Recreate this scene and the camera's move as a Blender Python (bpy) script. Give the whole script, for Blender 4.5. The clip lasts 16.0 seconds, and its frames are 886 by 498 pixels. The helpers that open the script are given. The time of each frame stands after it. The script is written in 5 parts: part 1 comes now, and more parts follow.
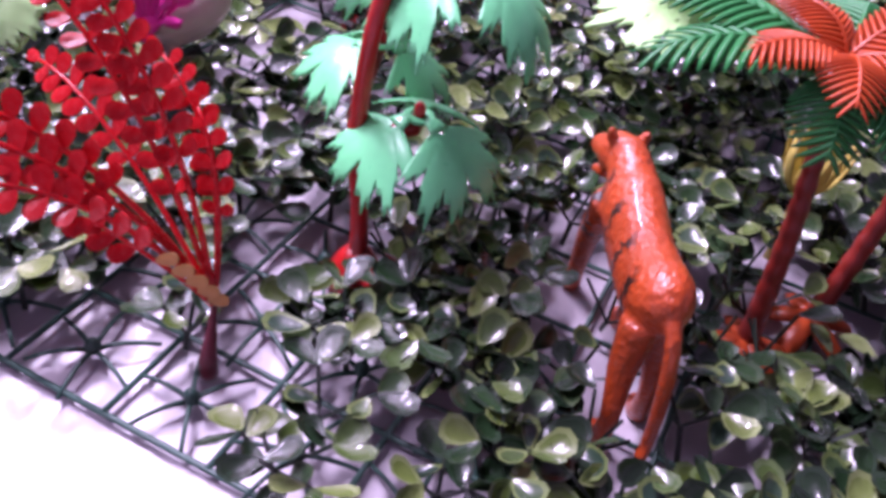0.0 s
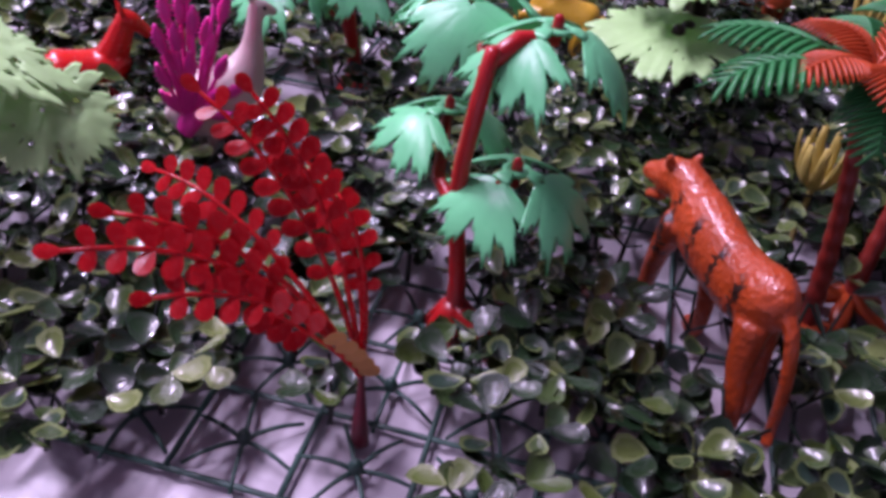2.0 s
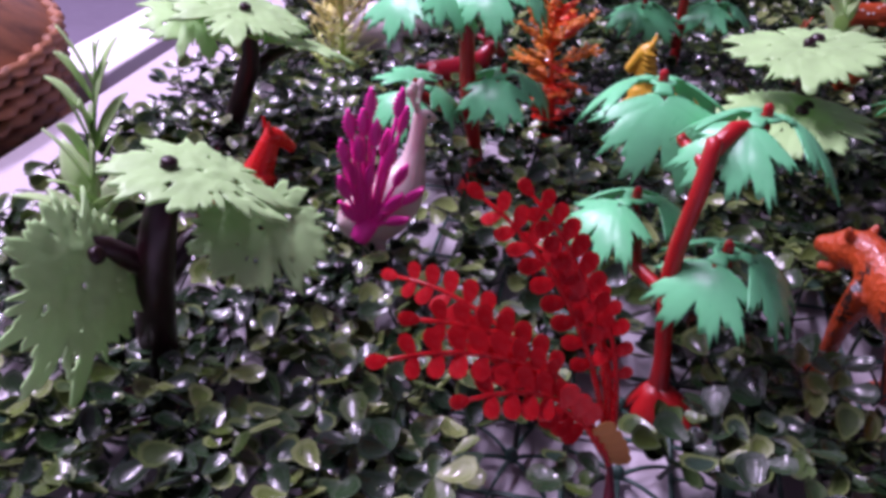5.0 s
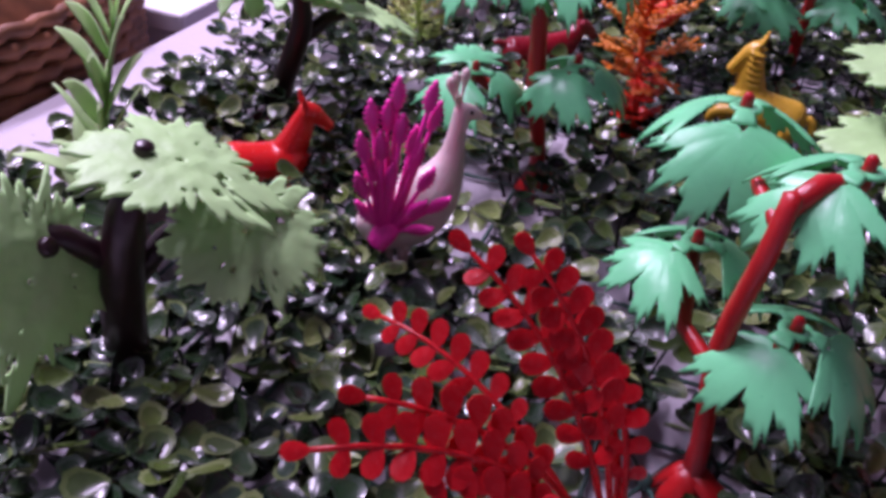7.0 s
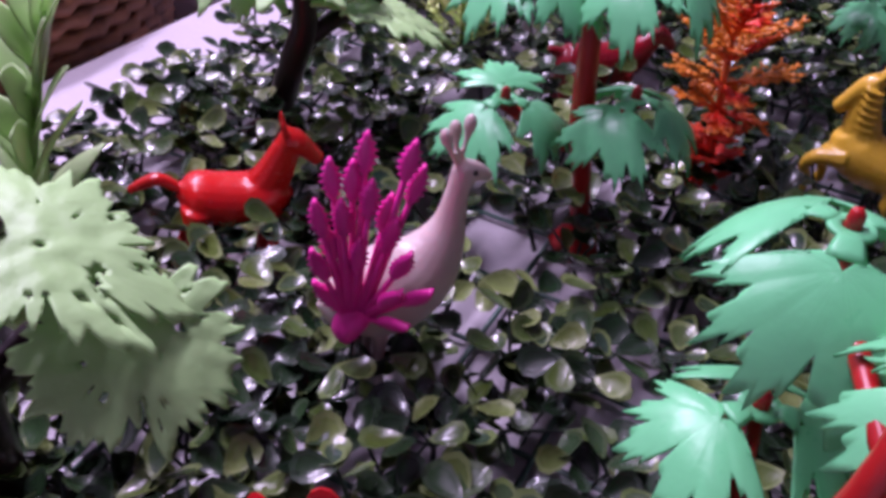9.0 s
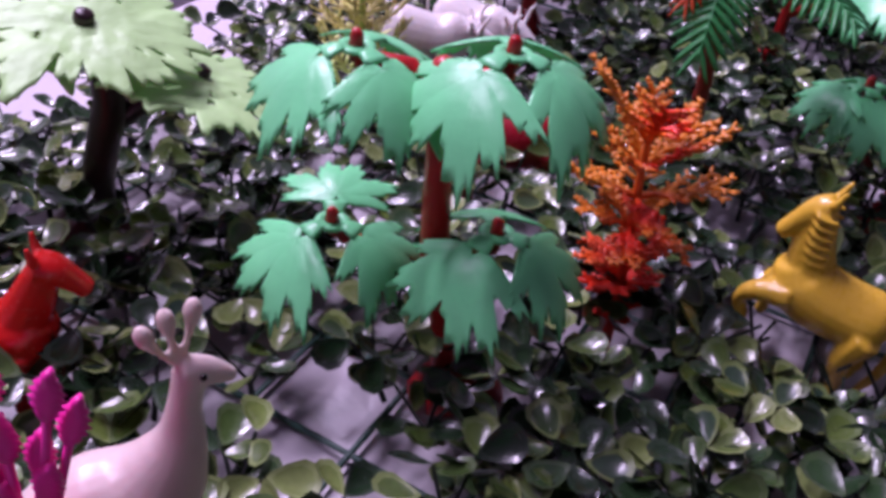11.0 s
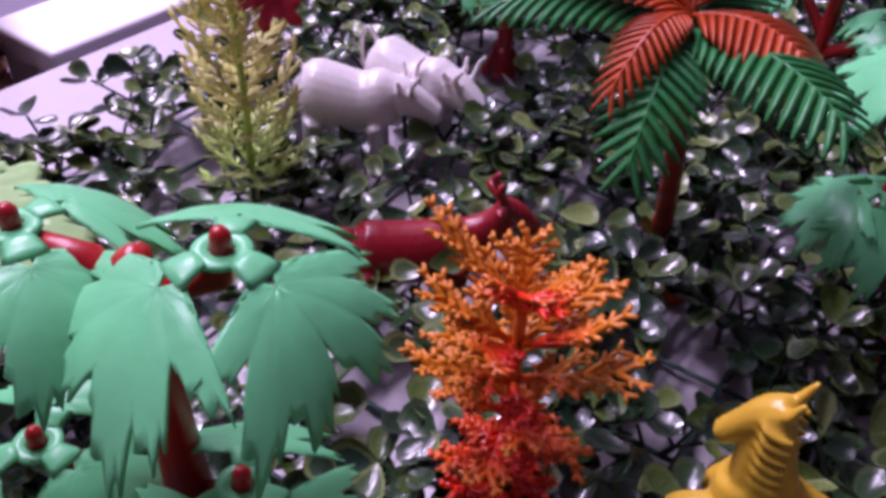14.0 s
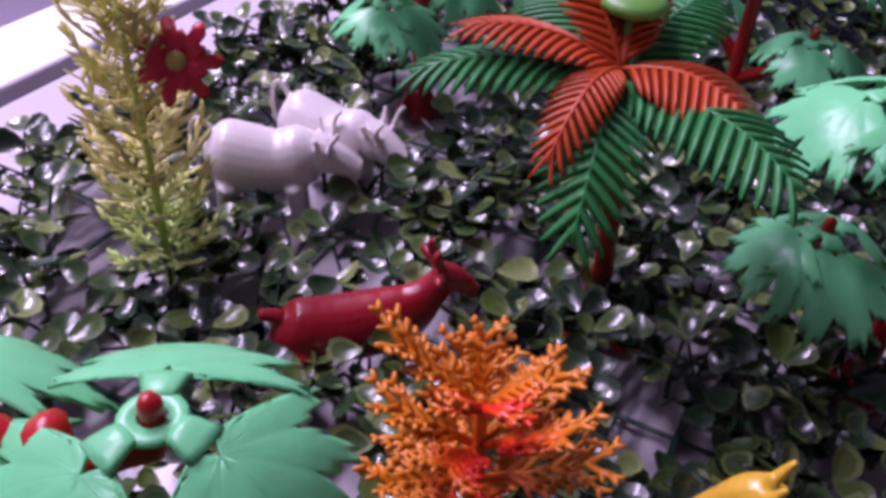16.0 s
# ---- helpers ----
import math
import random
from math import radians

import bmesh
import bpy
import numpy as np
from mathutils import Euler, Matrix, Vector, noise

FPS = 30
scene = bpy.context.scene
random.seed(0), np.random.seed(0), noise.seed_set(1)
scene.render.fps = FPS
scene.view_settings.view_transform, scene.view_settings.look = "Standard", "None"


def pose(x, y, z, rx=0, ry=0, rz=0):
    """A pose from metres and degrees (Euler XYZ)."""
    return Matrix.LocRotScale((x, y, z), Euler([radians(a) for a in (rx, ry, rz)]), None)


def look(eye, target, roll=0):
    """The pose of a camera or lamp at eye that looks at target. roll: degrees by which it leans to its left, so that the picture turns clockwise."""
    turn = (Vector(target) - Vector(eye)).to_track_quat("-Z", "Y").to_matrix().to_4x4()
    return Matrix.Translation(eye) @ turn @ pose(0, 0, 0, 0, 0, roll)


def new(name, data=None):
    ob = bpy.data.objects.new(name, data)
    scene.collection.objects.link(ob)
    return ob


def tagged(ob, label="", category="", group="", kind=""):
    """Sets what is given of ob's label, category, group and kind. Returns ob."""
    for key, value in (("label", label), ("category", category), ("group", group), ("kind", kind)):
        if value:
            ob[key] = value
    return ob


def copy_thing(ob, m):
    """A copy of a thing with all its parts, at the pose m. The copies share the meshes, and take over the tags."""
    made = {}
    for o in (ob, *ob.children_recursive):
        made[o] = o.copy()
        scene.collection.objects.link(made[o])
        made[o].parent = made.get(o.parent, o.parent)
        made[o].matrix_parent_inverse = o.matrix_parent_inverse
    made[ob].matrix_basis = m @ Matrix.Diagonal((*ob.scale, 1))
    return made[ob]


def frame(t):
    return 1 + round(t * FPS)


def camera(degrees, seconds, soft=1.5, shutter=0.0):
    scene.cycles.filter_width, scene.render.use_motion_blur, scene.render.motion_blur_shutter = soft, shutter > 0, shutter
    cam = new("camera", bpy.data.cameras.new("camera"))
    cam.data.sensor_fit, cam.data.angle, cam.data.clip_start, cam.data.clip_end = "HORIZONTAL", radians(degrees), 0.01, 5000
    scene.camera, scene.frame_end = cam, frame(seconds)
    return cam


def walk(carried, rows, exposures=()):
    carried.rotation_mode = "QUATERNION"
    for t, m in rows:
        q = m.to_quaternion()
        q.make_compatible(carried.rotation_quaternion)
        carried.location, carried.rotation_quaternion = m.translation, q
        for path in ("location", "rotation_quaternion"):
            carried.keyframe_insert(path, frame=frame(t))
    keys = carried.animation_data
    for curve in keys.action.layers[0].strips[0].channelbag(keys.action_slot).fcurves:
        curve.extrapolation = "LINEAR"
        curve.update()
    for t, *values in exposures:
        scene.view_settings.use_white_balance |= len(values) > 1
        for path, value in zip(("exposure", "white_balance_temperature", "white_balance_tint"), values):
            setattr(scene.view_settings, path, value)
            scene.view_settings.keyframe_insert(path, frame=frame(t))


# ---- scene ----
cam = camera(54.0, 16.0, soft=3.7)
PATH = [
    (0, (0.01, 0.027, 0.249), (0.222, 1.542, -1.039), 10.3),
    (0.5, (-0.018, 0.022, 0.251), (0.279, 1.537, -1.02), 10.3),
    (1, (-0.039, 0.02, 0.257), (0.342, 1.533, -0.996), 10.6),
    (1.5, (-0.065, 0.028, 0.254), (0.344, 1.561, -0.963), 8.9),
    (2, (-0.078, 0.023, 0.257), (0.395, 1.559, -0.934), 6.7),
    (2.5, (-0.094, 0.028, 0.259), (0.486, 1.56, -0.888), 6.9),
    (3, (-0.121, 0.035, 0.258), (0.507, 1.584, -0.84), 5.6),
    (3.5, (-0.131, 0.035, 0.259), (0.51, 1.593, -0.818), 4.5),
    (4, (-0.142, 0.038, 0.263), (0.56, 1.613, -0.751), 4.1),
    (4.5, (-0.155, 0.044, 0.257), (0.461, 1.651, -0.761), 2.9),
    (5, (-0.169, 0.039, 0.257), (0.357, 1.681, -0.757), 2.9),
    (5.2, (-0.169, 0.037, 0.259), (0.334, 1.683, -0.76), 2.8),
    (7.3, (-0.109, 0.113, 0.253), (0.114, 1.738, -0.892), 5.7),
    (7.5, (-0.101, 0.129, 0.255), (0.073, 1.749, -0.905), 5.7),
    (8, (-0.09, 0.158, 0.248), (0.019, 1.784, -0.912), 5.8),
    (8.5, (-0.089, 0.174, 0.24), (0.018, 1.793, -0.929), 5.9),
    (9, (-0.079, 0.188, 0.243), (0.026, 1.785, -0.957), 6.1),
    (9.5, (-0.058, 0.222, 0.248), (0.035, 1.809, -0.966), 7.3),
    (10, (-0.035, 0.247, 0.244), (0.037, 1.844, -0.957), 7.4),
    (10.2, (-0.029, 0.256, 0.242), (0.044, 1.862, -0.948), 7.8),
    (12.3, (0.02, 0.336, 0.245), (0.066, 1.879, -1.027), 6.9),
    (12.5, (0.027, 0.342, 0.246), (0.03, 1.878, -1.035), 6.3),
    (13, (0.038, 0.359, 0.245), (-0.014, 1.902, -1.027), 5.7),
    (13.5, (0.051, 0.38, 0.244), (-0.052, 1.934, -1.011), 4.9),
    (14, (0.061, 0.402, 0.243), (-0.063, 1.95, -1.018), 4.4),
    (14.5, (0.066, 0.421, 0.241), (0.007, 1.982, -1.009), 4.6),
    (15, (0.063, 0.426, 0.249), (0.027, 1.995, -0.991), 3.9),
    (15.5, (0.055, 0.428, 0.247), (0.103, 1.997, -0.992), 3.9),
    (16, (0.051, 0.428, 0.249), (0.12, 2.001, -0.984), 4.3),
]
EXPOSURES = [(0, 1.28), (0.5, 1.02), (1.0, 0.62), (1.5, 0.44), (3.5, 0.38), (5.0, 0.36), (7.5, 0.22), (10.0, 0.16), (13.0, 0.10), (15.0, 0.0), (16.0, 0.0)]
walk(cam, [(t, look(eye, target, roll)) for t, eye, target, roll in PATH], EXPOSURES)


# ---- light ----
world = bpy.data.worlds.new("world")
scene.world = world
world.use_nodes = True
world.node_tree.nodes["Background"].inputs[0].default_value = (0.80, 0.82, 1.0, 1)
world.node_tree.nodes["Background"].inputs[1].default_value = 0.3


def ceiling_lamp(x, y, z, length, width, watts, turn):
    data = bpy.data.lights.new("ceiling_lamp", "AREA")
    data.shape, data.size, data.size_y, data.energy = "RECTANGLE", length, width, watts
    data.color = (0.80, 0.645, 1.0)
    ob = new("ceiling_lamp", data)
    ob.matrix_world = pose(x, y, z, 0, 0, turn)
    return tagged(ob, "white tube lamp on the ceiling", "lamp", kind="structure")


ceiling_lamp(-1.00, 1.95, 1.85, 1.2, 0.12, 86, 62)
ceiling_lamp(0.80, 2.30, 1.85, 1.2, 0.12, 0.6, 62)
ceiling_lamp(-0.72, 0.85, 1.85, 1.2, 0.12, 37, 62)


# ---- materials ----
def material(name, colour, rough=0.35, coat=0.0, vary=0.12, scale=60.0, bump=0.15, bump_scale=400.0, second=None, lucid=0.0, sss=0.0):
    m = bpy.data.materials.new(name)
    m.use_nodes = True
    nt = m.node_tree
    n, l = nt.nodes, nt.links
    b = n["Principled BSDF"]
    b.inputs["Roughness"].default_value = rough
    b.inputs["Coat Weight"].default_value = coat
    b.inputs["Coat Roughness"].default_value = 0.12
    if sss:
        b.inputs["Subsurface Weight"].default_value = sss
        b.inputs["Subsurface Radius"].default_value = (0.006, 0.004, 0.003)
        b.inputs["Subsurface Scale"].default_value = 1.0
    tc = n.new("ShaderNodeTexCoord")
    big = n.new("ShaderNodeTexNoise")
    big.inputs["Scale"].default_value = scale
    big.inputs["Detail"].default_value = 4
    l.new(tc.outputs["Object"], big.inputs["Vector"])
    ramp = n.new("ShaderNodeMapRange")
    ramp.inputs["From Min"].default_value, ramp.inputs["From Max"].default_value = 0.3, 0.7
    l.new(big.outputs["Fac"], ramp.inputs["Value"])
    mix = n.new("ShaderNodeMix")
    mix.data_type = "RGBA"
    lo = [max(0.0, c * (1 - vary)) for c in colour]
    hi = second if second else [min(1.0, c * (1 + vary)) for c in colour]
    mix.inputs["A"].default_value = (*lo, 1)
    mix.inputs["B"].default_value = (*hi, 1)
    l.new(ramp.outputs["Result"], mix.inputs["Factor"])
    l.new(mix.outputs["Result"], b.inputs["Base Color"])
    fine = n.new("ShaderNodeTexNoise")
    fine.inputs["Scale"].default_value = bump_scale
    fine.inputs["Detail"].default_value = 3
    l.new(tc.outputs["Object"], fine.inputs["Vector"])
    rr = n.new("ShaderNodeMapRange")
    rr.inputs["To Min"].default_value, rr.inputs["To Max"].default_value = max(0.03, rough - 0.08), min(1, rough + 0.1)
    l.new(fine.outputs["Fac"], rr.inputs["Value"])
    l.new(rr.outputs["Result"], b.inputs["Roughness"])
    if bump:
        bp = n.new("ShaderNodeBump")
        bp.inputs["Strength"].default_value = bump
        bp.inputs["Distance"].default_value = 0.0006
        l.new(fine.outputs["Fac"], bp.inputs["Height"])
        l.new(bp.outputs["Normal"], b.inputs["Normal"])
    if lucid:
        tr = n.new("ShaderNodeBsdfTranslucent")
        l.new(mix.outputs["Result"], tr.inputs["Color"])
        ms = n.new("ShaderNodeMixShader")
        ms.inputs[0].default_value = lucid
        l.new(b.outputs[0], ms.inputs[1])
        l.new(tr.outputs[0], ms.inputs[2])
        l.new(ms.outputs[0], n["Material Output"].inputs["Surface"])
    return m


def leaf_material(name, stops, rough):
    """Soft moulded boxwood leaves, each with a colour of its own."""
    m = bpy.data.materials.new(name)
    m.use_nodes = True
    n, l = m.node_tree.nodes, m.node_tree.links
    b = n["Principled BSDF"]
    b.inputs["Specular IOR Level"].default_value = 0.45
    b.inputs["Coat Weight"].default_value = 0.35
    b.inputs["Coat Roughness"].default_value = 0.09
    geo, info = n.new("ShaderNodeNewGeometry"), n.new("ShaderNodeObjectInfo")
    add, fr = n.new("ShaderNodeMath"), n.new("ShaderNodeMath")
    add.operation, fr.operation = "ADD", "FRACT"
    l.new(geo.outputs["Random Per Island"], add.inputs[0])
    l.new(info.outputs["Random"], add.inputs[1])
    l.new(add.outputs[0], fr.inputs[0])
    ramp = n.new("ShaderNodeValToRGB")
    e = ramp.color_ramp.elements
    e[0].position, e[0].color = stops[0][0], (*stops[0][1], 1)
    e[1].position, e[1].color = stops[-1][0], (*stops[-1][1], 1)
    for p, c in stops[1:-1]:
        x = e.new(p)
        x.color = (*c, 1)
    l.new(fr.outputs[0], ramp.inputs[0])
    tc, no = n.new("ShaderNodeTexCoord"), n.new("ShaderNodeTexNoise")
    no.inputs["Scale"].default_value = 350
    no.inputs["Detail"].default_value = 3
    l.new(tc.outputs["Object"], no.inputs["Vector"])
    mr = n.new("ShaderNodeMapRange")
    mr.inputs["To Min"].default_value, mr.inputs["To Max"].default_value = 0.7, 1.3
    l.new(no.outputs["Fac"], mr.inputs["Value"])
    mul = n.new("ShaderNodeMix")
    mul.data_type, mul.blend_type = "RGBA", "MULTIPLY"
    mul.inputs["Factor"].default_value = 1
    l.new(ramp.outputs["Color"], mul.inputs["A"])
    l.new(mr.outputs["Result"], mul.inputs["B"])
    l.new(mul.outputs["Result"], b.inputs["Base Color"])
    b.inputs["Roughness"].default_value = rough
    bp = n.new("ShaderNodeBump")
    bp.inputs["Strength"].default_value, bp.inputs["Distance"].default_value = 0.25, 0.0006
    l.new(no.outputs["Fac"], bp.inputs["Height"])
    l.new(bp.outputs["Normal"], b.inputs["Normal"])
    return m


def banded(name, colour, dark, rough):
    """Orange toy paint with thin dark stripes that run down the flanks."""
    m = material(name, colour, rough, coat=0.4, vary=0.2, scale=40, bump=1.0, bump_scale=330)
    n, l = m.node_tree.nodes, m.node_tree.links
    b = n["Principled BSDF"]
    base = b.inputs["Base Color"].links[0].from_socket
    for node in n:
        if node.type == "BUMP":
            node.inputs["Distance"].default_value = 0.0016
    tc = n.new("ShaderNodeTexCoord")
    sep = n.new("ShaderNodeSeparateXYZ")
    l.new(tc.outputs["Object"], sep.inputs[0])
    wave = n.new("ShaderNodeTexWave")
    wave.wave_type, wave.bands_direction = "BANDS", "X"
    wave.inputs["Scale"].default_value = 15
    wave.inputs["Distortion"].default_value = 2.2
    wave.inputs["Detail"].default_value = 2
    wave.inputs["Detail Scale"].default_value = 25
    l.new(tc.outputs["Object"], wave.inputs["Vector"])
    cut = n.new("ShaderNodeMapRange")
    cut.inputs["From Min"].default_value, cut.inputs["From Max"].default_value = 0.86, 0.94
    l.new(wave.outputs["Fac"], cut.inputs["Value"])

    def window(sock, a, b1, c, d):
        up, dn, mu = n.new("ShaderNodeMapRange"), n.new("ShaderNodeMapRange"), n.new("ShaderNodeMath")
        up.inputs["From Min"].default_value, up.inputs["From Max"].default_value = a, b1
        dn.inputs["From Min"].default_value, dn.inputs["From Max"].default_value = d, c
        mu.operation = "MULTIPLY"
        l.new(sock, up.inputs["Value"])
        l.new(sock, dn.inputs["Value"])
        l.new(up.outputs[0], mu.inputs[0])
        l.new(dn.outputs[0], mu.inputs[1])
        return mu.outputs[0]
    w1 = window(sep.outputs["Z"], 0.036, 0.040, 0.066, 0.071)
    w2 = window(sep.outputs["X"], -0.040, -0.036, 0.034, 0.040)
    m1, m2 = n.new("ShaderNodeMath"), n.new("ShaderNodeMath")
    m1.operation = m2.operation = "MULTIPLY"
    l.new(w1, m1.inputs[0])
    l.new(w2, m1.inputs[1])
    l.new(m1.outputs[0], m2.inputs[0])
    l.new(cut.outputs[0], m2.inputs[1])
    mix = n.new("ShaderNodeMix")
    mix.data_type = "RGBA"
    l.new(m2.outputs[0], mix.inputs["Factor"])
    l.new(base, mix.inputs["A"])
    mix.inputs["B"].default_value = (*dark, 1)
    l.new(mix.outputs["Result"], b.inputs["Base Color"])
    return m


def graded(name, inner, outer, r0, r1, z0, z1, rough=0.35):
    """Moulded plastic dyed from one colour at the stem's foot to another at the outer tips."""
    m = material(name, inner, rough, vary=0.15, scale=90)
    n, l = m.node_tree.nodes, m.node_tree.links
    b = n["Principled BSDF"]
    base = b.inputs["Base Color"].links[0].from_socket
    tc, sep = n.new("ShaderNodeTexCoord"), n.new("ShaderNodeSeparateXYZ")
    l.new(tc.outputs["Object"], sep.inputs[0])
    flat = n.new("ShaderNodeVectorMath")
    flat.operation = "MULTIPLY"
    flat.inputs[1].default_value = (1, 1, 0)
    l.new(tc.outputs["Object"], flat.inputs[0])
    ln = n.new("ShaderNodeVectorMath")
    ln.operation = "LENGTH"
    l.new(flat.outputs[0], ln.inputs[0])
    a, c, mu = n.new("ShaderNodeMapRange"), n.new("ShaderNodeMapRange"), n.new("ShaderNodeMath")
    a.inputs["From Min"].default_value, a.inputs["From Max"].default_value = r0, r1
    c.inputs["From Min"].default_value, c.inputs["From Max"].default_value = z0, z1
    mu.operation = "MULTIPLY"
    l.new(ln.outputs["Value"], a.inputs["Value"])
    l.new(sep.outputs["Z"], c.inputs["Value"])
    l.new(a.outputs[0], mu.inputs[0])
    l.new(c.outputs[0], mu.inputs[1])
    mix = n.new("ShaderNodeMix")
    mix.data_type = "RGBA"
    l.new(mu.outputs[0], mix.inputs["Factor"])
    l.new(base, mix.inputs["A"])
    mix.inputs["B"].default_value = (*outer, 1)
    l.new(mix.outputs["Result"], b.inputs["Base Color"])
    return m


TABLE = material("white_laminate", (0.54, 0.50, 0.53), 0.30, vary=0.04, scale=8, bump=0.55, bump_scale=170)
WALL = material("pale_plaster", (0.56, 0.53, 0.58), 0.7, vary=0.05, scale=3, bump=0.2, bump_scale=60)
FLOOR = material("pale_floor", (0.25, 0.22, 0.28), 0.4, vary=0.08, scale=3, bump=0.05, bump_scale=30)
STEM = material("dark_green_stem", (0.012, 0.022, 0.014), 0.45, vary=0.4, scale=80)
LATTICE = material("green_lattice", (0.035, 0.085, 0.065), 0.4, vary=0.3, scale=40)
BLADE = leaf_material("boxwood_leaf", [(0.0, (0.006, 0.015, 0.006)), (0.28, (0.013, 0.032, 0.012)), (0.50, (0.028, 0.060, 0.022)), (0.64, (0.070, 0.110, 0.020)), (0.78, (0.024, 0.050, 0.034)), (0.90, (0.10, 0.145, 0.030)), (1.0, (0.17, 0.22, 0.07))], 0.27)
RIM = leaf_material("boxwood_rim", [(0.0, (0.009, 0.018, 0.010)), (0.4, (0.026, 0.050, 0.025)), (0.7, (0.095, 0.14, 0.040)), (1.0, (0.20, 0.25, 0.09))], 0.30)
MAPLE = material("mint_green_plastic", (0.22, 0.77, 0.35), 0.30, vary=0.10, scale=50, bump=0.3, bump_scale=220, lucid=0.2)
TRUNK_RED = material("red_plastic", (0.42, 0.012, 0.014), 0.3, vary=0.2, scale=60, bump=0.2)
FERN_RED = material("clear_red_plastic", (0.66, 0.013, 0.022), 0.25, vary=0.2, scale=50, lucid=0.4)
FERN_TAN = material("tan_plastic", (0.42, 0.20, 0.06), 0.35, vary=0.2, lucid=0.2)
PALE = material("pale_green_plastic", (0.50, 0.78, 0.33), 0.45, vary=0.10, scale=40, bump=0.6, bump_scale=260, lucid=0.2)
BARK = material("dark_maroon_plastic", (0.017, 0.004, 0.006), 0.32, vary=0.4, scale=60, bump=0.6, bump_scale=160)
BARK_FOOT = material("wine_plastic", (0.12, 0.008, 0.02), 0.3, vary=0.3)
PALM_GREEN = material("palm_green_plastic", (0.045, 0.27, 0.075), 0.32, vary=0.25, scale=45, lucid=0.15)
PALM_ORANGE = material("palm_orange_plastic", (0.52, 0.075, 0.018), 0.35, vary=0.2, scale=45, lucid=0.1)
PALM_TRUNK = material("brick_red_plastic", (0.24, 0.022, 0.014), 0.35, vary=0.3, scale=60)
TIGER = banded("tiger_orange", (0.44, 0.060, 0.011), (0.02, 0.008, 0.005), 0.34)
WHITE_TOY = material("milky_white_plastic", (0.70, 0.66, 0.64), 0.25, vary=0.05, sss=0.15)
CREAM_TOY = material("cream_plastic", (0.66, 0.54, 0.50), 0.32, vary=0.06, sss=0.15)
MAGENTA = material("magenta_plastic", (0.90, 0.03, 0.38), 0.35, vary=0.15)
RED_TOY = material("bright_red_plastic", (0.60, 0.010, 0.010), 0.24, vary=0.1)
YELLOW_TOY = material("yellow_plastic", (0.66, 0.41, 0.04), 0.28, vary=0.1)
CRIMSON_TOY = material("crimson_plastic", (0.26, 0.006, 0.016), 0.28, vary=0.15, bump=0.3, bump_scale=200)
DEER_TOY = material("deer_orange_plastic", (0.42, 0.07, 0.018), 0.35, vary=0.15)
SPOT = material("white_paint", (0.75, 0.7, 0.62), 0.5)
CORAL = graded("coral_dye", (0.76, 0.022, 0.005), (0.64, 0.21, 0.016), 0.006, 0.017, 0.040, 0.070)
PLUME = graded("plume_dye", (0.46, 0.68, 0.16), (0.84, 0.80, 0.34), 0.0, 0.012, 0.02, 0.07)
PLUME_PALE = material("pale_gold_plastic", (0.90, 0.83, 0.36), 0.4, vary=0.2, lucid=0.35)
PETAL = material("red_petal_plastic", (0.74, 0.035, 0.075), 0.4, vary=0.2, lucid=0.15)
GOLD = material("golden_plastic", (0.60, 0.50, 0.13), 0.35, vary=0.2, lucid=0.2)
COCONUT = material("lime_plastic", (0.14, 0.34, 0.06), 0.4, vary=0.15)
GRASS = material("grass_plastic", (0.62, 0.82, 0.42), 0.4, vary=0.2, scale=30, lucid=0.4)
WICKER = material("brown_wicker", (0.24, 0.10, 0.045), 0.55, vary=0.45, scale=45, bump=0.5, bump_scale=300)
NAVY = material("navy_cloth", (0.012, 0.02, 0.05), 0.7, vary=0.2, scale=20)
PURPLE = material("purple_plastic", (0.07, 0.025, 0.10), 0.4, vary=0.2, scale=20)
BOARD = material("white_board", (0.85, 0.82, 0.86), 0.5, vary=0.04, scale=10)
EYE = material("black_paint", (0.01, 0.008, 0.008), 0.2)


# ---- building helpers ----
def finish(name, bm, mat, smooth=True):
    me = bpy.data.meshes.new(name)
    bmesh.ops.recalc_face_normals(bm, faces=bm.faces)
    bm.to_mesh(me)
    bm.free()
    for m in (mat if isinstance(mat, (list, tuple)) else [mat]):
        me.materials.append(m)
    if smooth:
        me.polygons.foreach_set("use_smooth", [True] * len(me.polygons))
    return me


def thing(name, m, label, category, group=""):
    ob = new(name)
    ob.empty_display_size = 0.01
    ob.matrix_world = m
    return tagged(ob, label, category, group)


def part(name, bm, mat, parent, label="", solid=0.0, smooth=True):
    ob = new(name, finish(name, bm, mat, smooth))
    ob.parent = parent
    if solid:
        s = ob.modifiers.new("solidify", "SOLIDIFY")
        s.thickness, s.offset = solid, 0
    return tagged(ob, label)


def eased(secs, steps=3):
    """More cross-sections between the given ones, along a smooth curve."""
    out = []
    for i in range(len(secs) - 1):
        p = [secs[max(i - 1, 0)], secs[i], secs[i + 1], secs[min(i + 2, len(secs) - 1)]]
        for k in range(steps):
            t = k / steps
            w = (-0.5 * t + t * t - 0.5 * t ** 3, 1 - 2.5 * t * t + 1.5 * t ** 3, 0.5 * t + 2 * t * t - 1.5 * t ** 3, -0.5 * t * t + 0.5 * t ** 3)
            out.append((sum((q[0] * f for q, f in zip(p, w)), Vector()), max(0.0004, sum(q[1] * f for q, f in zip(p, w))), max(0.0004, sum(q[2] * f for q, f in zip(p, w)))))
    return out + [secs[-1]]


